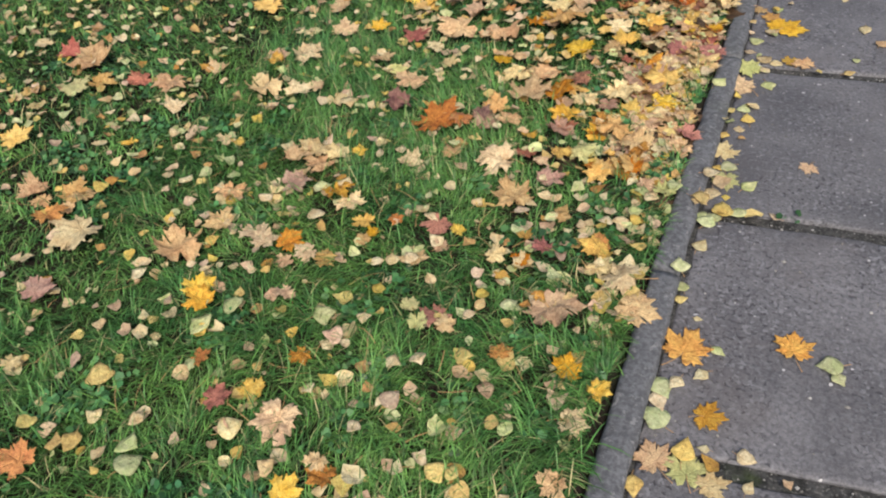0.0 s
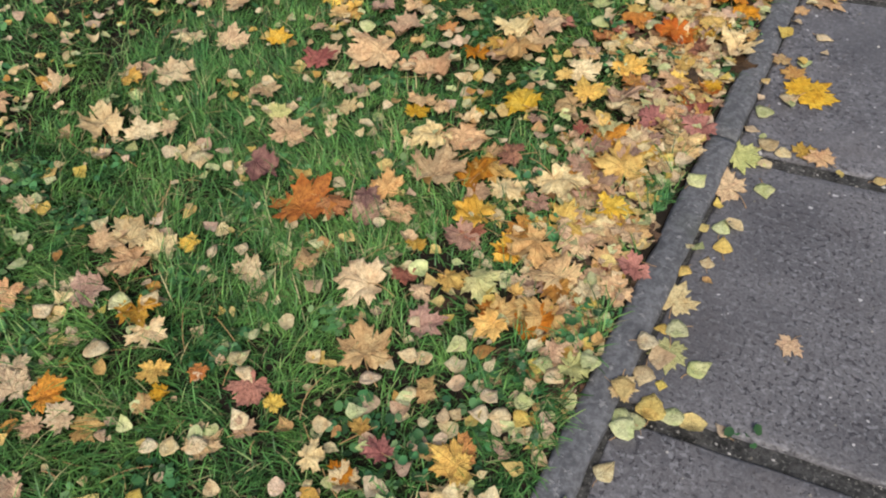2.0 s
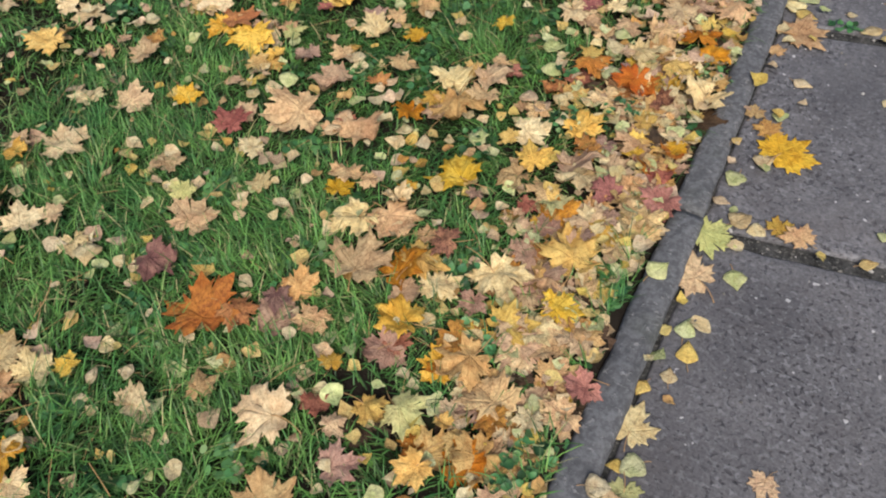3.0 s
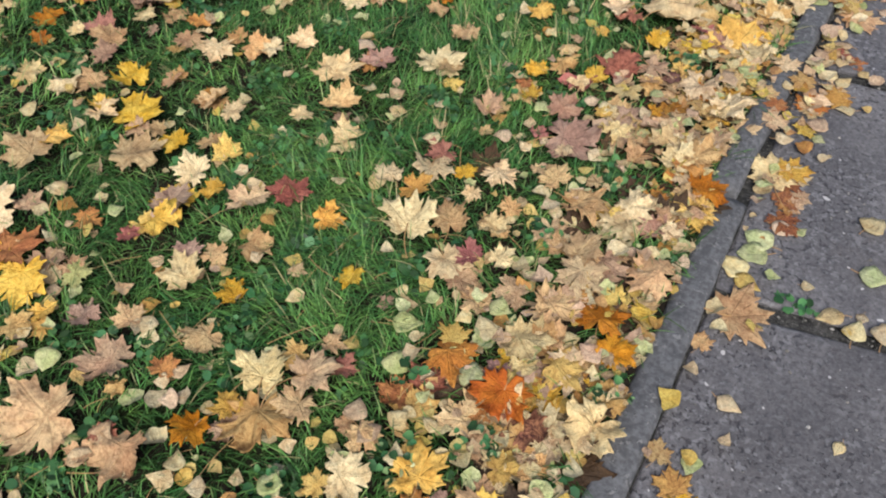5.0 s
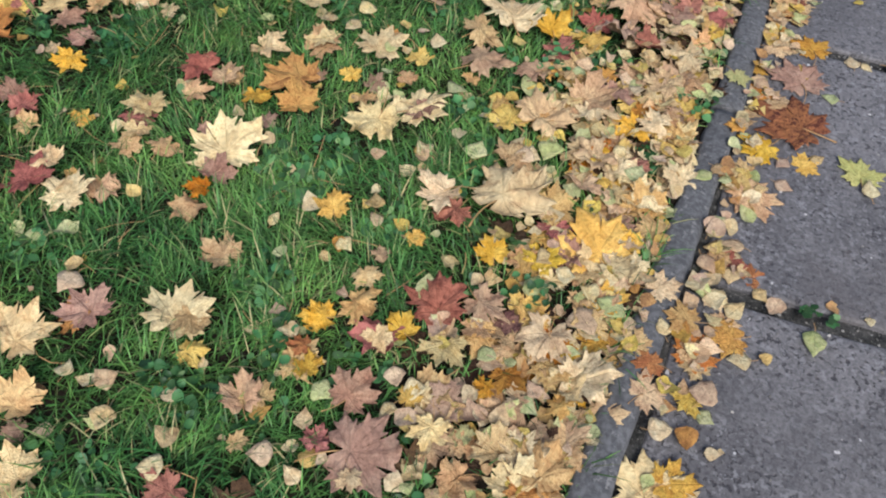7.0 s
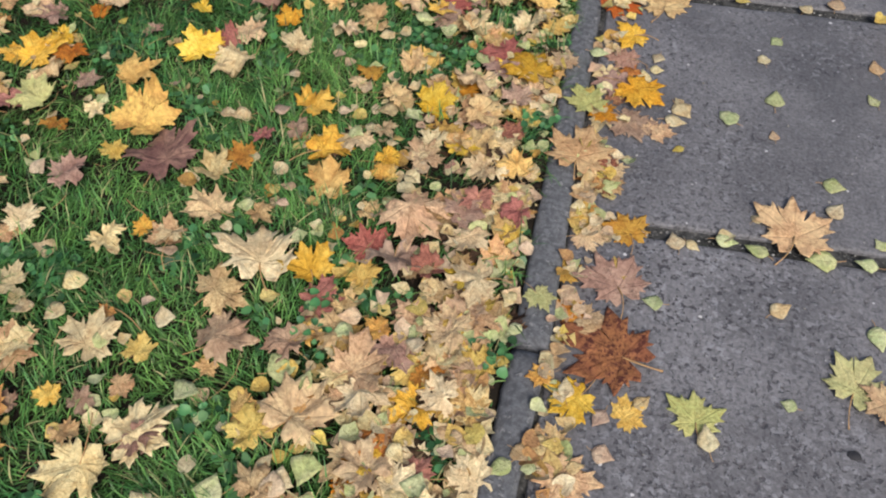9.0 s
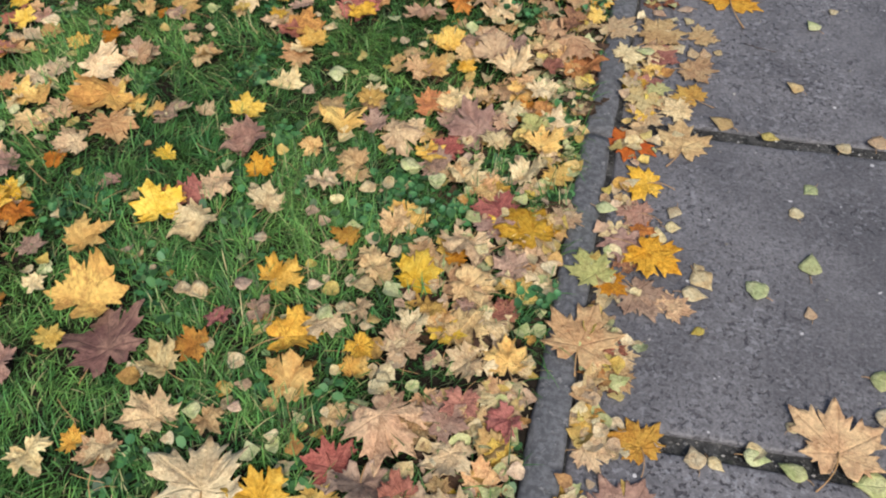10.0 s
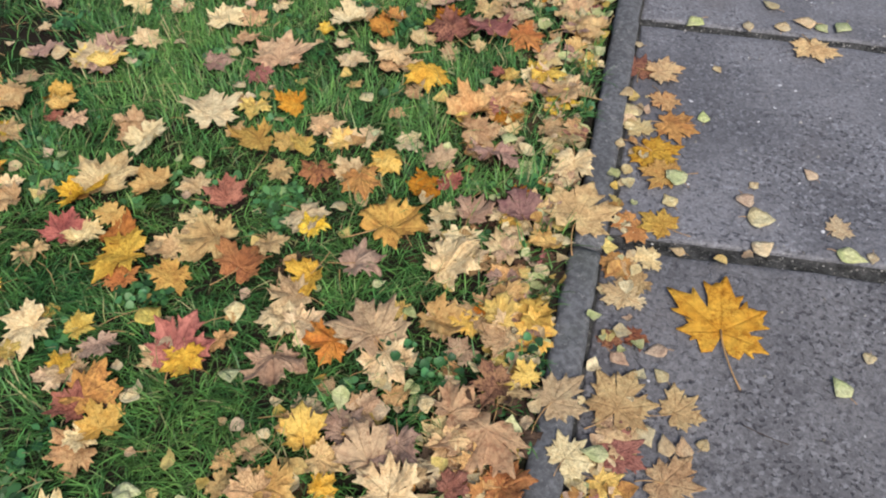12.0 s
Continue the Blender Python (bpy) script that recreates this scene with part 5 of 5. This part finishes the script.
birch(-1.087, 0.526, 104, 0.036, "c")
birch(-1.158, 0.494, 314, 0.048, "c")
birch(-0.648, 0.480, 194, 0.039, "c")
birch(-0.752, 0.455, 314, 0.067, "g")
birch(-0.354, 0.451, 286, 0.052, "y")
birch(-1.332, 0.409, 330, 0.054, "c")
birch(-0.456, 0.405, 224, 0.045, "c")
birch(-1.007, 0.400, 78, 0.065, "g")
birch(-0.692, 0.397, 101, 0.059, "k")
birch(-0.511, 0.374, 267, 0.042, "c")
birch(-0.264, 0.371, 207, 0.057, "t")
birch(-1.049, 0.310, 75, 0.071, "g")
birch(-0.185, 0.290, 5, 0.056, "g")
birch(-0.468, 0.268, 340, 0.055, "k")
birch(-0.670, 0.228, 234, 0.038, "c")
birch(-0.514, 0.166, 168, 0.040, "c")
birch(-0.256, 0.140, 10, 0.047, "y")
birch(-0.292, 0.130, 332, 0.054, "y")
birch(-1.190, 0.080, 41, 0.074, "y")
birch(-0.787, 0.063, 324, 0.062, "c")
birch(-0.649, 0.004, 78, 0.049, "t")
birch(-1.012, 0.003, 169, 0.046, "c")
birch(-1.114, -0.027, 89, 0.047, "c")
birch(-0.984, -0.061, 266, 0.061, "g")
birch(-0.950, -0.103, 339, 0.067, "g")
birch(-1.116, -0.103, 196, 0.063, "y")

HEROES = np.array([row[:3] for row in LYING])


# ---- leaf litter between the countable leaves ----
def litter(name, label, shapes, materials, weights, spots, sizes, tilt, seed, picks=None, turns=None):
    """Many leaves joined into one mesh of triangles."""
    gen = np.random.default_rng(seed)
    parts_v, parts_f, parts_uv, parts_m, base = [], [], [], [], 0
    if picks is None:
        picks = gen.choice(len(materials), len(spots), p=np.array(weights) / sum(weights))
    if turns is None:
        turns = gen.uniform(0, 360, len(spots))
    which = gen.integers(0, len(shapes), len(spots))
    for (x, y, z), size, tint, k, turn in zip(spots, sizes, picks, which, turns):
        v, f, uv = shapes[k]
        m = np.array((pose(x, y, z, *gen.uniform(-tilt, tilt, 2), turn) @ Matrix.Scale(size, 4)))
        parts_v.append(v @ m[:3, :3].T + m[:3, 3])
        parts_f.append(f + base)
        parts_uv.append(uv)
        parts_m.append(np.full(len(f), tint))
        base += len(v)
    me = from_arrays(name, np.concatenate(parts_v), np.concatenate(parts_f), materials, np.concatenate(parts_uv), np.concatenate(parts_m))
    return tagged(new(name, me), label, "leaf litter", kind="stuff")


def as_triangles(shape, scale, shift):
    verts, faces, flat = shape
    tris = [t for f in faces for t in ([f] if len(f) == 3 else [(f[0], f[1], f[2]), (f[0], f[2], f[3])])]
    v = (np.array(verts) - (0, shift, 0)) / scale
    v[:, 2] -= np.quantile(v[:, 2], 0.17)
    return v, np.array(tris), np.array(flat)


rng = random.Random(9)
maple_shapes = [as_triangles(leaf_shape(maple_outline(rng), rng, rng.uniform(-0.15, 0.2), rng.uniform(0.12, 0.3), rng.choice((0, 0.15, 0.35)), 0), 1.50, 0.22) for _ in range(10)]
flat_shapes = [as_triangles(leaf_shape(maple_outline(rng), rng, rng.uniform(0.0, 0.06), rng.uniform(0.04, 0.10), 0, 0), 1.50, 0.22) for _ in range(6)]
birch_shapes = [as_triangles(leaf_shape(birch_outline(rng), rng, rng.uniform(-0.3, 0.6), 0.15, rng.choice((0, 0.2, 0.5)), 0), 1.0, 0.0) for _ in range(10)]
gen = np.random.default_rng(12)


def litter_height(xy, low, high):
    z = gen.uniform(low, high, len(xy))
    on_kerb, on_slab = (xy[:, 0] > 0.0) & (xy[:, 0] < 0.10), xy[:, 0] >= 0.10
    z[on_kerb] = KERB_Z + 0.004 + gen.uniform(0, 0.004, on_kerb.sum())
    z[on_slab] = SLAB_Z + 0.003 + gen.uniform(0, 0.008, on_slab.sum())
    return np.column_stack([xy, z])


def near_heroes(count, spread, most_x):
    lawn = HEROES[HEROES[:, 0] < 0.02]
    xy = lawn[gen.integers(0, len(lawn), count), :2] + gen.normal(0, spread, (count, 2))
    return xy[xy[:, 0] < most_x]


def spread_out(count, x0, x1, y0, y1):
    return np.column_stack([gen.uniform(x0, x1, count), gen.uniform(y0, y1, count)])


litter("far_maple_leaves", "scattered cream, tan and yellow maple leaves on the lawn", maple_shapes, [LEAF[k] for k in "ctyobrpgafhm"], (), [f[:3] for f in FAR], [f[4] for f in FAR], 9, 20, ["ctyobrpgafhm".index(f[5]) for f in FAR], [f[3] for f in FAR])
# maple leaves lying under the others, mostly in the drift beside the kerb
drift = np.column_stack([-0.015 - np.abs(gen.normal(0, 0.22, 470)), gen.uniform(1.3, 9.2, 470)])
beside_y = np.concatenate([gen.uniform(3.3, 5.0, 24), gen.uniform(5.0, 6.3, 26), gen.uniform(6.3, 6.9, 8)])
beside = np.column_stack([0.125 + np.abs(gen.normal(0, 0.055, len(beside_y))), beside_y])
edge_drift = np.column_stack([gen.uniform(-0.24, -0.03, 60), gen.uniform(3.6, 5.2, 60)])
spots = np.concatenate([near_heroes(60, 0.10, -0.02), drift, edge_drift, spread_out(70, -3.8, -1.6, -0.6, 3.0), spread_out(380, -3.9, -1.55, 3.0, 9.4), spread_out(110, -1.6, -0.05, 7.5, 9.2), spread_out(90, -2.2, -0.2, 3.0, 8.0), spread_out(190, -2.7, -1.15, 2.0, 6.5), spread_out(130, -1.9, -0.1, 5.6, 8.2), np.column_stack([-np.abs(gen.normal(0, 0.20, 50)), gen.uniform(1.2, 2.9, 50)])])
under = gen.uniform(0.05, 0.125, len(spots))
PRESSED = np.concatenate([HEROES, np.column_stack([spots, under * 0.40])])
litter("maple_leaf_litter", "mixed tan, cream and yellow maple leaves layered on grass", maple_shapes, [LEAF[k] for k in "ctyhmro"], (5.5, 6, 3.2, 4.0, 2.6, 0.9, 1.6), litter_height(spots, -0.006, 0.008), under, 11, 21)
litter("path_leaf_litter", "flattened tan and brown maple leaves lying along the kerb", flat_shapes, [LEAF[k] for k in "ctyobrp"], (5, 7, 2, 4, 3, 1, 1), np.column_stack([beside, np.full(len(beside), SLAB_Z + 0.003)]), gen.uniform(0.06, 0.10, len(beside)), 1.5, 24)
rot = np.column_stack([-0.01 - np.abs(gen.normal(0, 0.22, 170)), gen.uniform(1.1, 9.2, 170)])
ground_rise = 0.020 * np.clip(1 + rot[:, 0] / 0.30, 0, None) ** 0.7
litter("rotten_leaf_litter", "dark rotting leaves pressed flat on the soil", maple_shapes, [ROTTEN], (1,), np.column_stack([rot, SOIL_Z + 0.006 + ground_rise]), gen.uniform(0.08, 0.15, len(rot)), 5, 23)
# strip of leaves blown against the path side of the kerb
strip_y = np.concatenate([gen.uniform(3.2, 5.2, 130), gen.uniform(4.9, 6.2, 90), gen.uniform(6.0, 7.4, 60), gen.uniform(0.9, 2.6, 14), gen.uniform(2.3, 3.2, 8)])
hug = np.column_stack([gen.uniform(-0.10, 0.004, 600), gen.uniform(0.6, 8.5, 600)])
strip = np.column_stack([0.088 + np.abs(gen.normal(0, 0.055, len(strip_y))), strip_y])
in_joints = np.concatenate([np.column_stack([(jx := gen.uniform(0.12, 1.0, 3)), y + s * (jx - 0.4) + gen.normal(0, 0.014, 3)]) for y, s in zip(JOINTS[3:12], SLANTS[3:12])])
low_drift = np.column_stack([-np.abs(gen.normal(0, 0.23, 1700)), np.concatenate([gen.uniform(0.4, 9.2, 650), gen.uniform(1.3, 6.2, 800), gen.uniform(0.7, 3.2, 150), gen.uniform(3.2, 7.0, 100)])])
spots = np.concatenate([near_heroes(240, 0.13, -0.01), low_drift, spread_out(800, -3.4, -0.05, -1.0, 9.4), spread_out(1050, -3.4, -0.05, -0.9, 2.4), spread_out(350, -3.2, -1.2, 3.4, 6.8), spread_out(380, -3.2, -0.9, 0.8, 3.0), spread_out(90, -1.7, -0.05, -0.3, 1.2), strip, hug, in_joints])
litter("birch_leaf_litter", "small cream, yellow and green birch leaves scattered on grass", birch_shapes, [SMALL[k] for k in "ctyogk"], (4.4, 1.8, 2.8, 1.2, 2.8, 2.4), litter_height(spots, -0.012, 0.012), np.clip(gen.normal(0.038, 0.011, len(spots)), 0.014, 0.062), 20, 22)


# ---- grass and low weeds ----
def grass(name, label, count, x0, x1, y0, y1, seed, tall=(0.026, 0.082), wide=(0.0018, 0.0038), cover=0.72):
    g = np.random.default_rng(seed)
    x, y = g.uniform(x0, x1, count), g.uniform(y0, y1, count)
    thin = np.array([noise.noise((a * 1.7, b * 1.7, 7.0)) for a, b in zip(x[::1], y[::1])])
    bare = (np.hypot(x + 1.75, (y - 7.15) * 1.6) < 0.24) | (np.hypot(x + 0.42, (y - 1.35) * 1.3) < 0.10)
    smothered = np.clip(1 + x / 0.45, 0, 1) * np.clip((y - 1.0) / 0.6, 0, 1) * cover
    keep = (g.random(count) > smothered) & (g.uniform(-0.75, 0.6, count) < thin + 0.92) & ~(bare & (g.random(count) < 0.85))
    x, y, thin = x[keep], y[keep], thin[keep]
    n = len(x)
    height = g.uniform(*tall, n) * (1 + 0.5 * thin)
    # blades pressed down under the leaves
    for a, b, r in PRESSED:
        if a < 0.05:
            close = np.hypot(x - a, y - b) < r * 1.05
            height[close] *= 0.42
    comb = np.array([2.2 * noise.noise((a * 0.9, b * 0.9, 2.0)) + 1.5 * noise.noise((a * 8.0, b * 8.0, 5.0)) for a, b in zip(x, y)])
    head = comb * 2.5 + g.normal(0, 1.05, n)
    lean = g.uniform(0.35, 1.62, n)
    width = g.uniform(*wide, n)
    dx, dy = np.cos(head), np.sin(head)
    rows = []
    for s, w in ((0.0, 1.0), (0.4, 0.95), (0.75, 0.65), (1.0, 0.08)):
        reach = height * s * np.sin(lean * (0.35 + 0.65 * s)) * 1.25
        z = SOIL_Z - 0.004 + 0.020 * np.clip(1 + x / 0.30, 0, None) ** 0.7 + height * s * np.cos(lean * (0.35 + 0.65 * s)) + 0.004
        cx, cy = x + dx * reach, y + dy * reach
        for side in (-1, 1):
            rows.append(np.column_stack([cx - side * dy * width * w / 2, cy + side * dx * width * w / 2, z]))
    verts = np.stack(rows, 1).reshape(-1, 3)
    base = (np.arange(n) * 8)[:, None]
    faces = np.concatenate([base + np.array([[2 * k, 2 * k + 1, 2 * k + 3, 2 * k + 2]]) for k in range(3)])
    me = from_arrays(name, verts, faces, [GRASS])
    return tagged(new(name, me), label, "grass", kind="stuff")


grass("lawn_grass", "damp green lawn grass between fallen leaves", 255000, -1.7, 0.002, -1.3, 9.2, 31)
grass("lawn_grass", "damp green lawn grass farther from the path", 150000, -4.0, -1.7, -1.3, 9.7, 32, wide=(0.0024, 0.0046))
grass("kerb_grass", "taller grass tufts growing along the kerb", 9000, -0.075, -0.014, -0.9, 8.6, 33, tall=(0.024, 0.055), cover=0.5)


def weeds(count, spots, seed):
    """Low round-leaved weeds, a few leaves on each spot."""
    g = np.random.default_rng(seed)
    centre = spots[g.integers(0, len(spots), count)] + g.normal(0, 0.035, (count, 2))
    centre = centre[centre[:, 0] < 0.005]
    free = np.ones(len(centre), bool)
    for a, b, r in PRESSED:
        free &= np.hypot(centre[:, 0] - a, centre[:, 1] - b) > r * 1.1
    centre = centre[free]
    n = len(centre)
    size, turn = g.uniform(0.005, 0.0125, n), g.uniform(0, 6.28, n)
    tx, ty = g.normal(0, 0.35, n), g.normal(0, 0.35, n)
    z = SOIL_Z + g.uniform(0.012, 0.034, n)
    ring = []
    for k in range(8):
        a = turn + k * math.pi / 4
        r = size * (1.0 + 0.12 * math.cos(k * math.pi / 2))
        px, py = r * np.cos(a), r * np.sin(a)
        ring.append(np.column_stack([centre[:, 0] + px, centre[:, 1] + py, z + px * tx + py * ty + 0.15 * r * (k % 2)]))
    verts = np.stack(ring, 1).reshape(-1, 3)
    base = (np.arange(n) * 8)[:, None]
    faces = np.concatenate([base + np.array([[0, 1, 2, 3]]), base + np.array([[0, 3, 4, 7]]), base + np.array([[4, 5, 6, 7]])])
    return tagged(new("lawn_weeds", from_arrays("lawn_weeds", verts, faces, [WEED])), "low round-leaved green weeds among the grass", "weeds", kind="stuff")


def straw(count, seed):
    """Dry stalks and loose leaf stems lying in the grass."""
    g = np.random.default_rng(seed)
    x, y, a = g.uniform(-3.4, 0.0, count), g.uniform(-0.9, 9.2, count), g.uniform(0, 6.28, count)
    length, width, z = g.uniform(0.03, 0.12, count), g.uniform(0.0012, 0.0024, count), g.uniform(-0.012, 0.012, count)
    bend = g.normal(0, 0.25, count)
    rows = []
    for s in (-0.5, -0.17, 0.17, 0.5):
        off = bend * length * (0.25 - s * s)
        cx, cy = x + length * s * np.cos(a) - off * np.sin(a), y + length * s * np.sin(a) + off * np.cos(a)
        for side in (-1, 1):
            rows.append(np.column_stack([cx - side * np.sin(a) * width / 2, cy + side * np.cos(a) * width / 2, z + 0.004 * math.cos(s * 3)]))
    verts = np.stack(rows, 1).reshape(-1, 3)
    base = (np.arange(count) * 8)[:, None]
    faces = np.concatenate([base + np.array([[2 * k, 2 * k + 1, 2 * k + 3, 2 * k + 2]]) for k in range(3)])
    return tagged(new("dry_stalks", from_arrays("dry_stalks", verts, faces, [STEM])), "thin dry stalks and stems lying in the grass", "stalks", kind="stuff")


straw(1500, 51)
patches = np.concatenate([spread_out(420, -3.2, -0.02, -0.8, 9.0), np.column_stack([-np.abs(gen.normal(0, 0.10, 90)), gen.uniform(-0.5, 8.5, 90)])])
weeds(30000, patches, 41)


def joint_weed(x, y, seed, leaves=14):
    """A small plant rooted in a joint of the paving."""
    rng = random.Random(seed)
    plant = new("joint_weed")
    plant.matrix_basis = pose(x, y, SLAB_Z - 0.011)
    for k in range(leaves):
        a, reach = rng.uniform(0, 6.28), rng.uniform(0.006, 0.045)
        r = rng.uniform(0.005, 0.011)
        verts = [(0, 0, 0.002)] + [(r * math.cos(t * math.pi / 4) * 1.25, r * math.sin(t * math.pi / 4), 0.004 * (t % 2)) for t in range(8)]
        me = mesh_of("leaf", verts, [(0, 1 + t, 1 + (t + 1) % 8) for t in range(8)], WEED)
        leaf = part("leaf", me, plant)
        leaf.matrix_basis = pose(reach * math.cos(a) * 1.5, reach * math.sin(a) * 0.5, 0.008 + rng.uniform(0, 0.014), rng.uniform(-25, 25), rng.uniform(-25, 25), rng.uniform(0, 360))
    return tagged(plant, "small green weed rooted in a joint of the path", "weed", group="weeds in the joints")


def lawn_weed(x, y, seed, leaves=26):
    """A low clump of round-leaved weeds that stands among the fallen leaves."""
    rng = random.Random(seed)
    plant = new("lawn_weed")
    plant.matrix_basis = pose(x, y, SOIL_Z + 0.012)
    for k in range(leaves):
        a, reach = rng.uniform(0, 6.28), 0.055 * math.sqrt(rng.random())
        r = rng.uniform(0.006, 0.013)
        rim = [r * (1 + 0.12 * math.cos(2 * t)) for t in range(9)]
        verts = [(0, 0, 0.0)] + [(q * math.cos(t * 2 * math.pi / 9), q * math.sin(t * 2 * math.pi / 9), 0.0035 + 0.0015 * (t % 2)) for t, q in enumerate(rim)]
        me = mesh_of("leaf", verts, [(0, 1 + t, 1 + (t + 1) % 9) for t in range(9)], WEED)
        part("leaf", me, plant).matrix_basis = pose(reach * math.cos(a), reach * math.sin(a), rng.uniform(0.018, 0.050) - 0.3 * reach, rng.uniform(-28, 28), rng.uniform(-28, 28), rng.uniform(0, 360))
    return tagged(plant, "low clump of round-leaved green weeds in the lawn", "weed", group="weed clumps in the lawn")


def crumbs(count, seed, joints=False):
    """Pale grit, crumbs of mortar and bits of leaf on the slabs."""
    g = np.random.default_rng(seed)
    x, y = g.uniform(0.12, 1.1, count), g.uniform(-0.3, 8.6, count)
    z = np.full(count, SLAB_Z + 0.003)
    if joints:
        which = g.integers(3, 13, count)
        y = np.array(JOINTS)[which] + np.array(SLANTS)[which] * (x - 0.4) + g.normal(0, 0.012, count)
        z -= 0.011
    size, turn = g.uniform(0.0010, 0.0036, count) * g.choice([1, 1, 1, 1.6], count), g.uniform(0, 6.28, count)
    rows = [np.column_stack([x + size * np.cos(turn + k * math.pi / 2) * (1 + 0.5 * (k % 2)), y + size * np.sin(turn + k * math.pi / 2), z - 0.003]) for k in range(4)]
    rows.append(np.column_stack([x, y, z + size * 0.6]))
    verts = np.stack(rows, 1).reshape(-1, 3)
    base = (np.arange(count) * 5)[:, None]
    faces = np.concatenate([base + np.array([[k, (k + 1) % 4, 4]]) for k in range(4)])
    pale = Nodes("pale_grit")
    mat = pale.done(pale.mix(pale.chance(), rgb(0.42, 0.40, 0.37), rgb(0.13, 0.12, 0.10)), 0.85)
    return tagged(new("pavement_grit", from_arrays("pavement_grit", verts, faces, [mat], smooth=False)), "pale grit and crumbs scattered on the path", "grit", kind="stuff")


crumbs(420, 61)
crumbs(420, 62, True)


def loose_stem(x, y, turn, length):
    """A bare leaf stem that lies on a slab."""
    ob = new("loose_stem", stem_mesh("loose_stem", 0.5, 1.0, 0.012, 0.12, 0.0))
    ob.matrix_basis = pose(x, y, SLAB_Z + 0.003, 0, 0, turn) @ Matrix.Scale(length, 4)
    ob.data.materials[0] = DARK_STEM
    return tagged(ob, "bare dark leaf stem lying on a paving slab", "stem")


dark = Nodes("dark_stem")
DARK_STEM = dark.done(dark.mix(dark.noise(dark.coord(), 30.0), rgb(0.05, 0.035, 0.028), rgb(0.10, 0.07, 0.05)), 0.7)


def tar_spot(x, y, radius):
    """A small hole in a slab, its darkness painted on a slightly domed disc with an uneven rim."""
    rng = random.Random(3)
    n = 18
    rim = [radius * rng.uniform(0.85, 1.15) for _ in range(n)]
    verts = [(0, 0, 0.0022)]
    for share, z in ((0.6, 0.0018), (1.0, 0.0)):
        verts += [(r * share * math.cos(2 * math.pi * k / n), r * share * math.sin(2 * math.pi * k / n) * 0.8, z) for k, r in enumerate(rim)]
    faces = [(0, 1 + k, 1 + (k + 1) % n) for k in range(n)] + [(1 + k, 1 + n + k, 1 + n + (k + 1) % n, 1 + (k + 1) % n) for k in range(n)]
    hole_dark = Nodes("hole_dark")
    mat = hole_dark.done(hole_dark.mix(hole_dark.noise(hole_dark.coord(), 90.0), rgb(0.016, 0.015, 0.016), rgb(0.04, 0.038, 0.04)), 0.6)
    part("tar_spot", mesh_of("tar_spot", verts, faces, mat), pavement, "small dark hole drawn as a black disc").matrix_basis = pose(x, y, SLAB_Z + 0.0025)


# black disc in place of a small dark hole
tar_spot(0.726, 4.477, 0.014)
joint_weed(0.262, 3.077, 2)
joint_weed(0.348, 4.014, 3)
joint_weed(0.348, 1.287, 4, 5)
loose_stem(0.474, 6.328, 69, 0.094)
lawn_weed(-0.208, 2.429, 20)
lawn_weed(-0.345, 2.311, 21)
lawn_weed(-0.027, 2.646, 22)
lawn_weed(-0.506, 2.142, 23)
lawn_weed(-0.394, 2.502, 24)
lawn_weed(-0.323, 2.982, 25)
lawn_weed(-0.806, 3.311, 26)
lawn_weed(-0.744, 3.275, 27)
lawn_weed(-0.649, 3.467, 28)
lawn_weed(-0.232, 3.783, 29)
lawn_weed(-0.405, 4.547, 30)
lawn_weed(-0.020, 4.525, 31)
lawn_weed(-0.394, 4.477, 32)
lawn_weed(-0.566, 4.250, 33)
lawn_weed(-0.025, 5.210, 34)
lawn_weed(-0.020, 5.253, 35)
lawn_weed(-0.059, 5.856, 36)
lawn_weed(-0.273, 5.464, 37)
lawn_weed(-0.403, 5.475, 38)
lawn_weed(-0.913, 6.338, 39)
lawn_weed(-0.041, 6.394, 40)
lawn_weed(-0.314, 6.321, 41)
lawn_weed(-0.222, 6.307, 42)
lawn_weed(-0.954, 6.362, 43)
lawn_weed(-0.049, 1.402, 44)
lawn_weed(-0.057, 1.346, 45)
lawn_weed(-0.238, 1.594, 46)
lawn_weed(-0.355, 1.753, 47)
lawn_weed(-1.006, 0.399, 48)
lawn_weed(-0.234, 0.921, 49)
